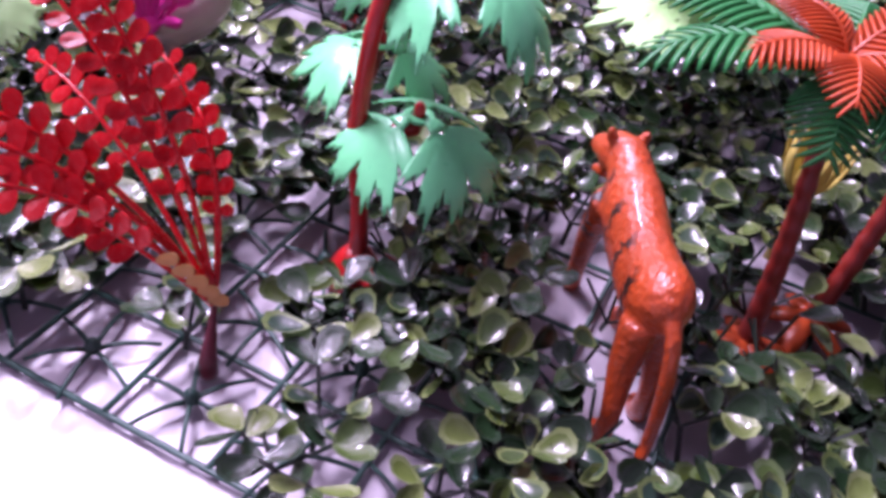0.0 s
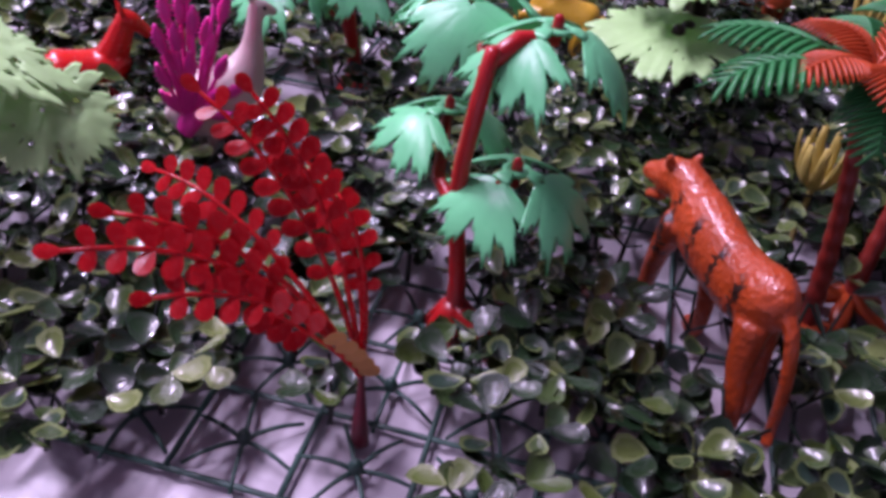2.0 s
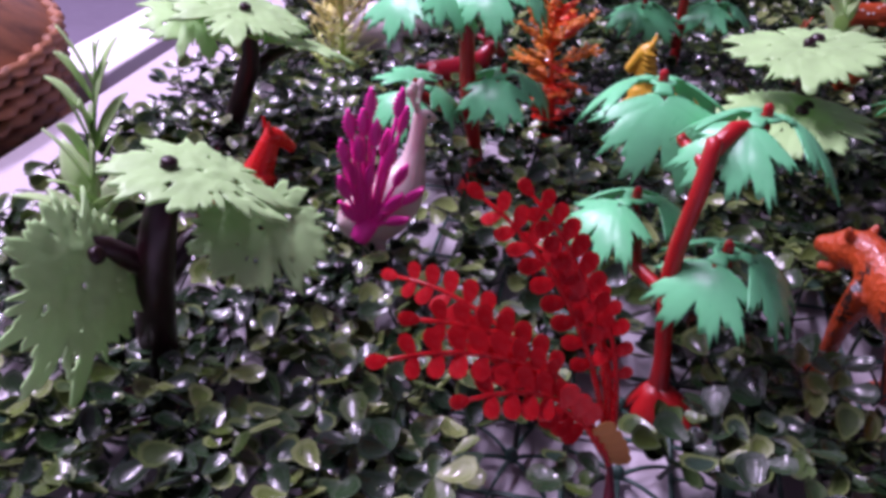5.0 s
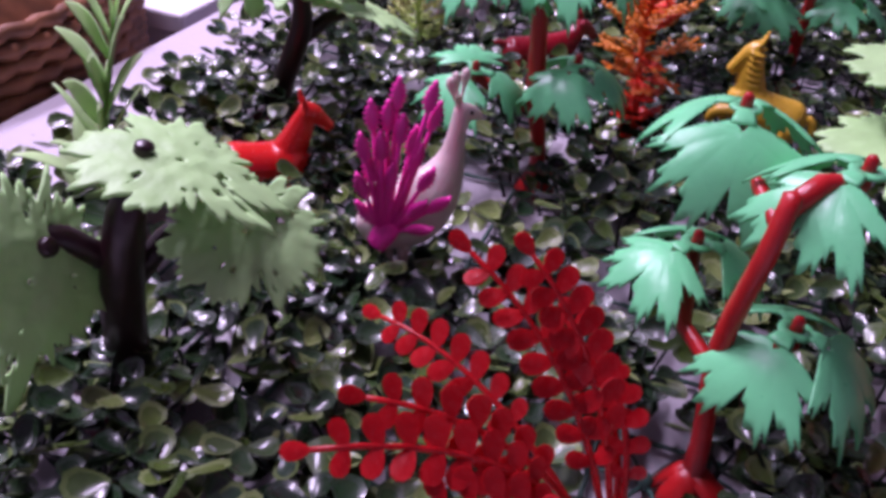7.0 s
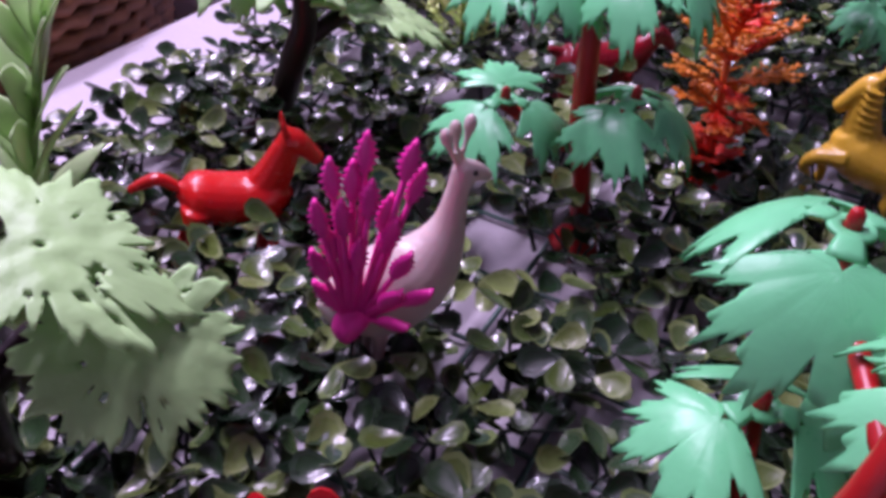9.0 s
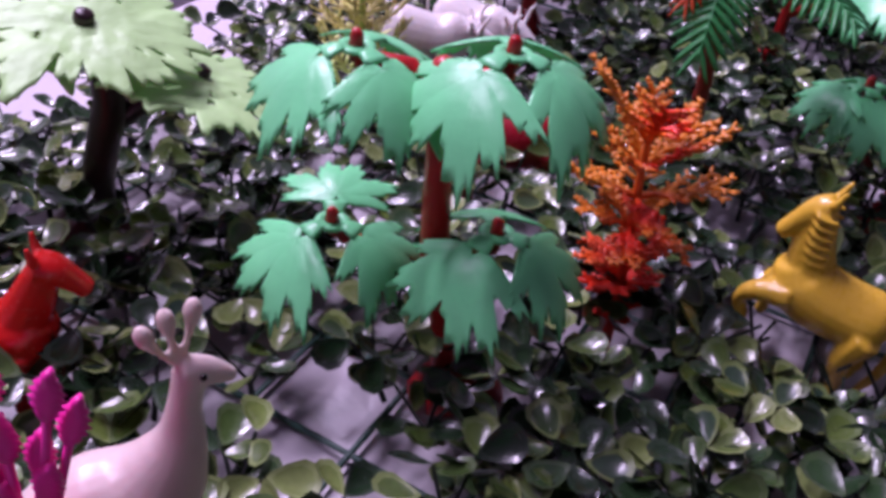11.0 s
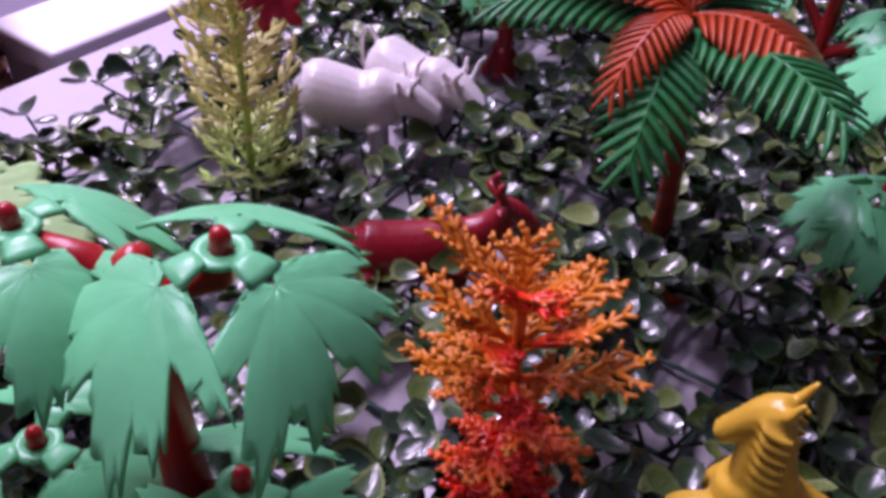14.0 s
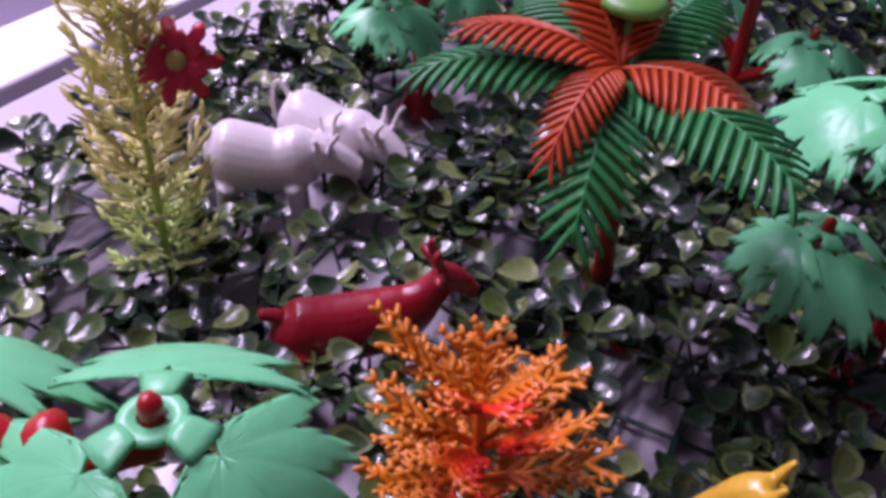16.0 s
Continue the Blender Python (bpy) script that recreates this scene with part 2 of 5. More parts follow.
def loft(bm, sections, seg=10, up=(0, 0, 1)):
    """A closed body through cross-sections (centre, half width, half height)."""
    secs = [(Vector(c), a, b) for c, a, b in sections]
    if seg >= 9 and len(secs) > 2:
        secs = eased(secs)
    rings, last = [], None
    for i, (c, a, b) in enumerate(secs):
        d = (secs[min(i + 1, len(secs) - 1)][0] - secs[max(i - 1, 0)][0]).normalized()
        if last is None:
            u = Vector(up)
            side = d.cross(u if abs(d.dot(u.normalized())) < 0.97 else Vector((1, 0.1, 0)))
        else:
            side = last - d * last.dot(d)
        side.normalize()
        last = side
        top = side.cross(d)
        rings.append([bm.verts.new(c + side * (a * math.cos(k * math.tau / seg)) + top * (b * math.sin(k * math.tau / seg))) for k in range(seg)])
    for r, s in zip(rings, rings[1:]):
        for k in range(seg):
            bm.faces.new((r[k], r[(k + 1) % seg], s[(k + 1) % seg], s[k]))
    for ring, sec, nb in ((rings[0], secs[0], secs[1]), (rings[-1], secs[-1], secs[-2])):
        d = (sec[0] - nb[0]).normalized()
        tip = bm.verts.new(sec[0] + d * min(sec[1], sec[2]) * 0.6)
        for k in range(seg):
            bm.faces.new((ring[k], ring[(k + 1) % seg], tip))


def tube(bm, pts, r0, r1=None, seg=6):
    r1 = r0 if r1 is None else r1
    n = len(pts) - 1
    loft(bm, [(p, r0 + (r1 - r0) * i / n, r0 + (r1 - r0) * i / n) for i, p in enumerate(pts)], seg)


def ball(bm, c, rx, ry=None, rz=None, seg=10):
    ry, rz = ry or rx, rz or rx
    bmesh.ops.create_uvsphere(bm, u_segments=seg, v_segments=max(6, seg * 2 // 3), radius=1, matrix=Matrix.Translation(c) @ Matrix.Diagonal((rx, ry, rz, 1)))


def toy(name, bm, mat, m, label, category, voxel=0.0008, rounds=10):
    """A moulded animal: its forms flow into one skin."""
    ob = new(name, finish(name, bm, mat))
    ob.matrix_world = m
    skin(ob, voxel, rounds)
    return tagged(ob, label, category, "toy animals on the mat")


def skin(ob, voxel, rounds):
    """Melts the joined forms of a moulded body into one smooth mesh."""
    r = ob.modifiers.new("remesh", "REMESH")
    r.mode, r.voxel_size, r.use_smooth_shade = "VOXEL", voxel, True
    s = ob.modifiers.new("smooth", "SMOOTH")
    s.factor, s.iterations = 0.5, rounds
    bpy.context.view_layer.update()
    deps = bpy.context.evaluated_depsgraph_get()
    me = bpy.data.meshes.new_from_object(ob.evaluated_get(deps), preserve_all_data_layers=True, depsgraph=deps)
    me.polygons.foreach_set("use_smooth", [True] * len(me.polygons))
    ob.modifiers.clear()
    ob.data = me


def curve_pts(a, b, c, n=6):
    a, b, c = Vector(a), Vector(b), Vector(c)
    return [a * (1 - t) ** 2 + b * 2 * t * (1 - t) + c * t * t for t in (i / n for i in range(n + 1))]


def box(bm, x0, x1, y0, y1, z0, z1, bevel=0.0):
    r = bmesh.ops.create_cube(bm, size=1, matrix=Matrix.Translation(((x0 + x1) / 2, (y0 + y1) / 2, (z0 + z1) / 2)) @ Matrix.Diagonal((x1 - x0, y1 - y0, z1 - z0, 1)))
    if bevel:
        bmesh.ops.bevel(bm, geom=list({e for v in r["verts"] for e in v.link_edges}), offset=bevel, segments=3, affect="EDGES", profile=0.5)


# the mat lies turned on the floor plan: u to its right, v away along its left edge
TURN = -27.4
MAT = pose(0, 0, 0, 0, 0, TURN)


def structure(name, bm, mat, m, label, category, smooth=False):
    ob = new(name, finish(name, bm, mat, smooth))
    ob.matrix_world = m
    return tagged(ob, label, category, kind="structure")


# ---- room ----
bm = bmesh.new()
box(bm, -0.555, 0.75, -0.25, 1.55, -0.028, 0.0, 0.004)
table = structure("table", bm, TABLE, MAT, "white glossy table top under the artificial boxwood mat", "table", True)
for lx in (-0.48, 0.68):
    for ly in (-0.18, 1.48):
        bm = bmesh.new()
        box(bm, lx - 0.025, lx + 0.025, ly - 0.025, ly + 0.025, -0.75, -0.028, 0.003)
        leg = part("leg", bm, BOARD, table, "white table leg")
bm = bmesh.new()
box(bm, -3.0, 3.0, -2.5, 3.5, -0.80, -0.75)
structure("floor", bm, FLOOR, MAT, "pale grey floor", "floor")
bm = bmesh.new()
box(bm, -3.0, 3.0, -2.5, 3.5, 1.95, 2.0)
structure("ceiling", bm, WALL, MAT, "plain pale ceiling", "ceiling")
for nm, b in (("wall_north", (-3.0, 3.0, 3.5, 3.6)), ("wall_south", (-3.0, 3.0, -2.6, -2.5)), ("wall_west", (-3.1, -3.0, -2.6, 3.6)), ("wall_east", (3.0, 3.1, -2.6, 3.6))):
    bm = bmesh.new()
    box(bm, b[0], b[1], b[2], b[3], -0.80, 2.0)
    structure(nm, bm, WALL, MAT, "plain pale plastered wall", "wall")


# ---- toy trees and plants ----
def palmate(bm, m, length, spread, fingers, cut, droop, teeth, rows=6, cols=90):
    """A moulded leaf: a fan of lobes round its stalk that droops towards the tips. m: the stalk's end, leaf along +x."""
    rnd = random.Random(int(length * 1e6) + fingers * 7)
    lens = [1.0 - 0.72 * abs(2 * (i + 0.5) / fingers - 1) ** 1.5 + rnd.uniform(-0.08, 0.08) for i in range(fingers)]
    grid = []
    for c in range(cols + 1):
        f = c / cols
        a = (f - 0.5) * spread
        s = f * fingers
        i = min(int(s), fingers - 1)
        tri = 1 - abs(2 * (s - i) - 1)
        r = length * lens[i] * (1 - cut + cut * tri ** 0.8) * (1 + teeth * (0.5 - (c % 3) / 2))
        col = []
        for k in range(rows + 1):
            q = k / rows
            rr = r * (0.04 + 0.96 * q)
            x, y = rr * math.cos(a * (1 - 0.10 * q)), rr * math.sin(a * (1 - 0.25 * q))
            bend = math.hypot(max(x, 0.0), 0.8 * y) / length
            z = -droop * length * bend ** 2.2 + 0.10 * length * math.sin(bend * 2.6)
            col.append(bm.verts.new(m @ Vector((x * (1 - 0.34 * droop * bend ** 2), y * (1 - 0.12 * bend), z))))
        grid.append(col)
    for a, b in zip(grid, grid[1:]):
        for k in range(rows):
            bm.faces.new((a[k], b[k], b[k + 1], a[k + 1]))


def maple_leaf(bm, m, length, lift, bend, seed):
    """A five to seven lobed leaf with saw-toothed edges on a short neck, bent down along an arc. m: the stalk's end, leaf along +x."""
    rnd = random.Random(seed)
    lobes = [(-128, 0.50), (-84, 0.68), (-47, 0.90), (-16, 0.98), (16, 1.0), (47, 0.90), (84, 0.74), (128, 0.54)]
    lobes = [(radians(a + rnd.uniform(-4, 4)), r * rnd.uniform(0.88, 1.10), radians(17 if abs(a) < 60 else 23)) for a, r in lobes]
    cols, rows = 132, 8
    root = 0.20 * length
    grid = []
    for c in range(cols + 1):
        a = radians(-150 + 300 * c / cols)
        r = 0.30
        for la, lr, lw in lobes:
            u = abs(a - la) / lw
            if u < 1:
                r = max(r, lr * (1 - 0.42 * u ** 1.3))
            r = max(r, lr * 0.50 * max(0.0, 1 - u / 3.0) + 0.12)
        r *= length * 0.82 * (1 + 0.26 * (0.5 - ((c * 0.27) % 1.0)))
        col = []
        for k in range(rows + 1):
            q = k / rows
            x, y = root + r * q * math.cos(a), r * q * math.sin(a) * 1.22
            x = max(x, root * 0.45 + 0.2 * abs(y))
            # along an arc: the slope grows with the way from the stalk
            f = x / length
            ang = radians(lift) + radians(bend) * f * 0.5
            px, pz = x * math.cos(ang), -x * math.sin(ang)
            fold = abs(y) / length
            pz -= length * (0.40 * fold ** 1.7) * (0.6 + 0.4 * bend / 90)
            # veins: each lobe is slightly keeled
            near = min(abs(a - la) for la, _, _ in lobes)
            pz += 0.005 * length * q * math.cos(min(near / radians(21), 1.0) * math.pi)
            col.append(bm.verts.new(m @ Vector((px, y * (1 - 0.10 * fold), pz))))
        grid.append(col)
    for a, b in zip(grid, grid[1:]):
        for k in range(rows):
            bm.faces.new((a[k], b[k], b[k + 1], a[k + 1]))
    neck = []
    for i in range(5):
        x = -0.0012 + (root * 0.62 + 0.0012) * i / 4
        f = max(x, 0.0) / length
        ang = radians(lift) + radians(bend) * f * 0.5
        neck.append((m @ Vector((x * math.cos(ang) if x > 0 else x, 0, -max(x, 0) * math.sin(ang) + 0.0002)), 0.0026 + 0.0016 * i / 4, 0.0004))
    loft(bm, neck, 8)


def cluster(parent, m, leaves, size, mat, knob_mat, seed=0):
    """A ring on a knob with maple-like leaves round it."""
    bm = bmesh.new()
    ring = [[bm.verts.new(m @ Vector((r * math.cos(a * math.tau / 20), r * math.sin(a * math.tau / 20), z))) for a in range(20)] for r, z in ((0.0024, -0.0004), (0.0026, 0.0006), (0.0050, 0.0006), (0.0058, 0.0002), (0.0058, -0.0006))]
    for j in range(5):
        for k in range(20):
            bm.faces.new((ring[j][k], ring[j][(k + 1) % 20], ring[(j + 1) % 5][(k + 1) % 20], ring[(j + 1) % 5][k]))
    part("hub", bm, mat, parent)
    bm = bmesh.new()
    loft(bm, [(m @ Vector((0, 0, -0.004)), 0.0021, 0.0021), (m @ Vector((0, 0, 0.003)), 0.0021, 0.0021), (m @ Vector((0.0003, 0, 0.0046)), 0.0016, 0.0016)], 10, (1, 0, 0))
    part("knob", bm, knob_mat, parent, "round knob that holds the leaves")
    for i, (turn, lift, scale) in enumerate(leaves):
        bm = bmesh.new()
        lm = m @ pose(0, 0, 0, 0, 0, turn) @ Matrix.Translation((0.0058, 0, 0))
        maple_leaf(bm, lm, size * scale * 0.93, lift * 0.6, 62 if lift >= 0 else 36, seed * 11 + i)
        part("leaf", bm, mat, parent, solid=0.0008)


def maple_tree(name, m, label, trunk, branches, clusters, size=0.036, foot_turn=0):
    t = thing(name, m, label, "toy tree", "toy trees with mint green leaves")
    bm = bmesh.new()
    loft(bm, [(p, r, r * 0.8) for p, r in trunk], 10, (1, 0, 0))
    part("trunk", bm, TRUNK_RED, t)
    for pts in branches:
        bm = bmesh.new()
        loft(bm, [(p, r, r) for p, r in pts], 8, (0.3, 0.2, 1))
        part("branch", bm, TRUNK_RED, t)
    for k in range(4):
        bm = bmesh.new()
        a = radians(foot_turn + k * 90)
        d = Vector((math.cos(a), math.sin(a), 0))
        b = Vector(trunk[0][0])
        f = 1.35 if k == 0 else 0.7
        loft(bm, [(b + d * 0.001 + Vector((0, 0, 0.014)), 0.005, 0.004), (b + d * 0.007 * f + Vector((0, 0, 0.010)), 0.006, 0.003), (b + d * 0.012 * f + Vector((0, 0, 0.005)), 0.007, 0.002), (b + d * 0.016 * f + Vector((0, 0, 0.0)), 0.007, 0.002)], 8)
        part("root", bm, TRUNK_RED, t)
    for i, (p, turn, tilt, leaves) in enumerate(clusters):
        cluster(t, pose(*p, 0, 0, turn) @ pose(0, 0, 0, 0, tilt, 0), leaves, size, MAPLE, TRUNK_RED, i + int(abs(m.translation.y) * 1000))
    return t


V = Vector

# tree in front: base, fork, bent top
maple_tree("maple_tree", pose(0.013, 0.293, 0), "toy tree with bright red trunk and drooping mint green leaves",
           [((0.0, 0.0, 0.004), 0.0065), ((0.0, 0.0, 0.03), 0.0045), ((-0.004, 0.002, 0.075), 0.0042), ((-0.002, -0.003, 0.115), 0.0038), ((0.002, 0.0, 0.134), 0.0036)],
           [[((0.002, 0.0, 0.130), 0.0036), ((0.012, 0.003, 0.136), 0.0036), ((0.027, 0.006, 0.135), 0.003)],
            [((0.0, 0.0, 0.124), 0.0026), ((0.008, 0.030, 0.121), 0.0026), ((0.014, 0.060, 0.130), 0.0026)],
            [((-0.004, 0.002, 0.066), 0.0030), ((-0.006, 0.025, 0.066), 0.003), ((0.001, 0.045, 0.083), 0.0026)],
            [((-0.003, 0.0, 0.072), 0.0030), ((0.006, -0.004, 0.078), 0.003), ((0.017, -0.005, 0.082), 0.0026)]],
           [((0.027, 0.006, 0.139), 0, 0, [(-25, 26, 1.0), (100, 10, 0.9), (205, 24, 0.95)]),
            ((0.011, 0.056, 0.136), 0, 0, [(25, 16, 0.95), (130, 12, 0.9), (245, 30, 1.2)]),
            ((0.002, 0.046, 0.087), 10, 0, [(-35, 14, 0.8), (70, 10, 0.75), (192, 4, 0.9)]),
            ((0.017, -0.003, 0.086), 0, 0, [(-42, 22, 0.95), (75, 8, 0.8), (212, 28, 0.9)])], 0.039, -50)

# tree beyond the peacock
maple_tree("maple_tree", pose(-0.008, 0.520, 0), "toy tree with red trunk and four tiers of mint green leaves",
           [((0.013, -0.003, 0.004), 0.0065), ((0.010, -0.002, 0.035), 0.0050), ((0.005, -0.002, 0.060), 0.0066), ((0.002, 0.0, 0.095), 0.0056), ((0.0, 0.002, 0.134), 0.0046)],
           [[((0.0, 0.0, 0.055), 0.0035), ((-0.012, 0.0, 0.062), 0.0035), ((-0.030, -0.001, 0.073), 0.0026)],
            [((0.0, 0.0, 0.058), 0.0035), ((0.012, -0.004, 0.070), 0.0030), ((0.022, -0.011, 0.080), 0.0026)],
            [((0.0, 0.0, 0.118), 0.0038), ((-0.010, 0.004, 0.130), 0.0034), ((-0.026, 0.007, 0.130), 0.003)],
            [((0.0, 0.0, 0.118), 0.0038), ((0.010, 0.000, 0.130), 0.0034), ((0.019, -0.001, 0.135), 0.003)]],
           [((-0.030, -0.003, 0.077), 5, 0, [(86, -34, 0.78), (215, 24, 0.92), (332, 16, 0.85)]),
            ((0.022, -0.012, 0.086), 0, 0, [(98, 8, 0.8), (-22, 18, 0.85), (232, 26, 0.95)]),
            ((-0.026, 0.006, 0.134), 0, 0, [(62, 4, 0.85), (208, 24, 1.0), (312, 14, 1.0)]),
            ((0.019, 0.000, 0.140), 0, 0, [(-24, 24, 1.0), (92, 6, 0.9), (228, 22, 1.05)])], 0.039, 10)


def plain_maple(m, label, size=0.038):
    return maple_tree("maple_tree", m, label,
                      [((0.0, 0.0, 0.004), 0.0065), ((0.0, 0.0, 0.035), 0.0045), ((0.0, 0.0, 0.075), 0.0045), ((0.0, 0.0, 0.110), 0.0042), ((0.0, 0.0, 0.122), 0.0036)],
                      [[((0.0, 0.0, 0.045), 0.0035), ((-0.016, 0.0, 0.056), 0.0034), ((-0.034, 0.002, 0.074), 0.0028)],
                       [((0.0, 0.0, 0.055), 0.0035), ((0.014, -0.004, 0.066), 0.0030), ((0.026, -0.008, 0.078), 0.0026)],
                       [((0.0, 0.0, 0.108), 0.0038), ((-0.012, 0.002, 0.122), 0.0034), ((-0.027, 0.004, 0.127), 0.003)],
                       [((0.0, 0.0, 0.108), 0.0038), ((0.012, 0.000, 0.124), 0.0034), ((0.024, -0.001, 0.128), 0.003)]],
                      [((-0.034, 0.002, 0.080), 5, 0, [(95, 20, 0.8), (190, 10, 0.85), (260, 20, 1.0), (10, 10, 0.7)]),
                       ((0.026, -0.008, 0.082), 0, 0, [(75, 20, 0.75), (-30, 16, 0.9), (215, 16, 0.9)]),
                       ((-0.027, 0.004, 0.131), 0, 0, [(80, 6, 0.9), (190, 20, 1.1), (280, 12, 1.0)]),
                       ((0.024, -0.001, 0.132), 0, 0, [(-20, 16, 0.95), (95, 8, 0.9), (235, 14, 1.0)])], size, 40)


plain_maple(pose(0.225, 0.662, 0), "toy tree with red trunk and mint green leaves beside the palm")
plain_maple(pose(0.050, 0.868, 0, 0, 0, 60), "toy tree with red trunk and mint leaves behind the white buffaloes")
plain_maple(pose(0.215, 0.845, 0, 0, 0, 140), "toy tree with red trunk and mint green leaves, far back")


# ---- dark trees with pale crowns ----
def crown_plate(parent, m, size, seed, curl, shift=(0, 0)):
    """A flat lobed crown piece, pierced by a knob."""
    rnd = random.Random(seed)
    bm = bmesh.new()
    cols, rows = 230, 16
    ph = [rnd.uniform(0, 6.28) for _ in range(6)]
    off = V((seed * 1.7, seed * 0.9, 0))
    slits = [(rnd.uniform(0, math.tau), rnd.uniform(0.03, 0.06), rnd.uniform(0.15, 0.32)) for _ in range(6)]
    pts = []
    for c in range(cols):
        a = c * math.tau / cols
        ring = V((math.cos(a), math.sin(a), 0))
        r0 = 0.60
        # an uneven outline of small leaf tips, cut by narrow slits
        r1 = 0.86 + 0.20 * noise.noise(off + ring * 1.3) + 0.30 * noise.noise(off + ring * 3.4) + 0.20 * noise.noise(off + ring * 7.5)
        tip = abs(math.sin(24 * a + ph[2] + 1.4 * math.sin(3 * a + ph[3]) + 0.9 * math.sin(7 * a + ph[4])))
        r1 += 0.08 * (tip ** 0.7 - 0.5) + 0.08 * noise.noise(off + ring * 16)
        for sa, sw, sd in slits:
            g = abs((a - sa + math.pi) % math.tau - math.pi)
            if g < sw:
                r1 -= sd * (1 - (g / sw) ** 2)
        r1 = max(r1, 0.45)
        col = []
        for k in range(rows + 1):
            q = 0.05 + 0.95 * k / rows
            rr = size * (q * r0 / 0.7 * 0.8 if q < 0.7 else 0.8 * r0 + (r1 - 0.8 * r0) * (q - 0.7) / 0.3)
            x, y = rr * math.cos(a) * 1.12, rr * math.sin(a)
            x, y = x + shift[0], y + shift[1]
            z = -curl * (x * x + 0.4 * y * y) / size + 0.04 * x + 0.0006 * noise.noise(off + V((x, y, 0)) * 190) + 0.0012 * noise.noise(off + V((x, y, 3)) * 60)
            col.append(bm.verts.new(m @ V((x, y, z))))
        pts.append(col)
    gaps = []
    for _ in range(16):
        ga, gr = rnd.uniform(0, 6.28), size * rnd.uniform(0.30, 0.74)
        x, y = gr * math.cos(ga) * 1.18 + shift[0], gr * math.sin(ga) + shift[1]
        gaps.append((m @ V((x, y, -curl * (x * x + 0.4 * y * y) / size + 0.04 * x)), rnd.uniform(0.0006, 0.0017)))
    for c in range(cols):
        a, b = pts[c], pts[(c + 1) % cols]
        for k in range(rows):
            mid = (a[k].co + b[k + 1].co) / 2
            if k > 3 and any((mid - g).length < gr for g, gr in gaps):
                continue
            bm.faces.new((a[k], b[k], b[k + 1], a[k + 1]))
    bmesh.ops.delete(bm, geom=[v for v in bm.verts if not v.link_faces], context="VERTS")
    plate = part("crown_piece", bm, PALE, parent, solid=0.0012)
    bm = bmesh.new()
    loft(bm, [(m @ V((0, 0, -0.006)), 0.0035, 0.0035), (m @ V((0, 0, 0.0025)), 0.0035, 0.0035), (m @ V((0, 0, 0.004)), 0.002, 0.002)], 10, (1, 0, 0))
    part("knob", bm, BARK, parent)


def crown_tree(m, label, trunk, branches, plates):
    t = thing("crown_tree", m, label, "toy tree", "toy trees with dark trunks and pale crowns")
    bm = bmesh.new()
    loft(bm, [(p, r, r) for p, r in trunk], 12, (1, 0, 0))
    part("trunk", bm, BARK, t)
    for pts in branches:
        bm = bmesh.new()
        loft(bm, [(p, r, r) for p, r in pts], 8, (0.3, 0.2, 1))
        part("branch", bm, BARK, t)
    for k in range(5):
        a = radians(20 + 72 * k)
        d = V((math.cos(a), math.sin(a), 0))
        bm = bmesh.new()
        b = V(trunk[0][0])
        loft(bm, [(b + d * 0.002 + V((0, 0, 0.012)), 0.006, 0.005), (b + d * 0.012 + V((0, 0, 0.007)), 0.0055, 0.004), (b + d * 0.022 + V((0, 0, 0.001)), 0.004, 0.002)], 8)
        part("root", bm, BARK_FOOT, t)
    for i, (p, rot, size, curl, *shift) in enumerate(plates):
        crown_plate(t, pose(*p, *rot), size, 11 + i * 3 + int(size * 1e4), curl, *shift)
    return t


crown_tree(pose(-0.193, 0.352, 0), "dark trunked toy tree with pale green lobed crown pieces",
           [((0, 0, 0.004), 0.011), ((0.001, 0, 0.03), 0.0085), ((0.003, -0.002, 0.06), 0.008), ((0.008, -0.003, 0.09), 0.007), ((0.014, 0.003, 0.106), 0.005)],
           [[((0.004, 0, 0.06), 0.005), ((0.018, 0.008, 0.075), 0.0045), ((0.030, 0.015, 0.083), 0.0035)],
            [((0.004, -0.002, 0.07), 0.005), ((-0.012, -0.006, 0.085), 0.0045), ((-0.024, -0.010, 0.090), 0.0035)]],
           [((0.014, 0.009, 0.109), (4, 12, 10), 0.033, 0.18, (0.012, -0.003)),
            ((0.040, 0.012, 0.091), (26, 14, -20), 0.028, 0.18, (0.012, -0.010)),
            ((-0.016, -0.014, 0.086), (62, -30, 80), 0.033, 0.22, (-0.012, 0.0))])
crown_tree(pose(-0.147, 0.588, 0), "dark maroon trunked toy tree with pale green crown pieces",
           [((0, 0, 0.004), 0.010), ((0.004, -0.003, 0.03), 0.007), ((0.013, -0.010, 0.06), 0.0065), ((0.018, -0.012, 0.08), 0.006), ((0.016, -0.016, 0.105), 0.004)],
           [[((0.015, -0.010, 0.066), 0.005), ((0.032, 0.004, 0.076), 0.0045), ((0.052, 0.016, 0.078), 0.0028)],
            [((0.047, 0.014, 0.077), 0.003), ((0.052, 0.024, 0.079), 0.002)],
            [((0.016, -0.010, 0.072), 0.005), ((0.020, -0.002, 0.092), 0.004), ((0.034, 0.0, 0.102), 0.003)]],
           [((0.016, -0.020, 0.112), (12, 10, 30), 0.040, 0.15),
            ((0.050, -0.004, 0.088), (-6, 22, 10), 0.040, 0.15),
            ((-0.012, -0.004, 0.105), (10, -14, 90), 0.034, 0.2)])
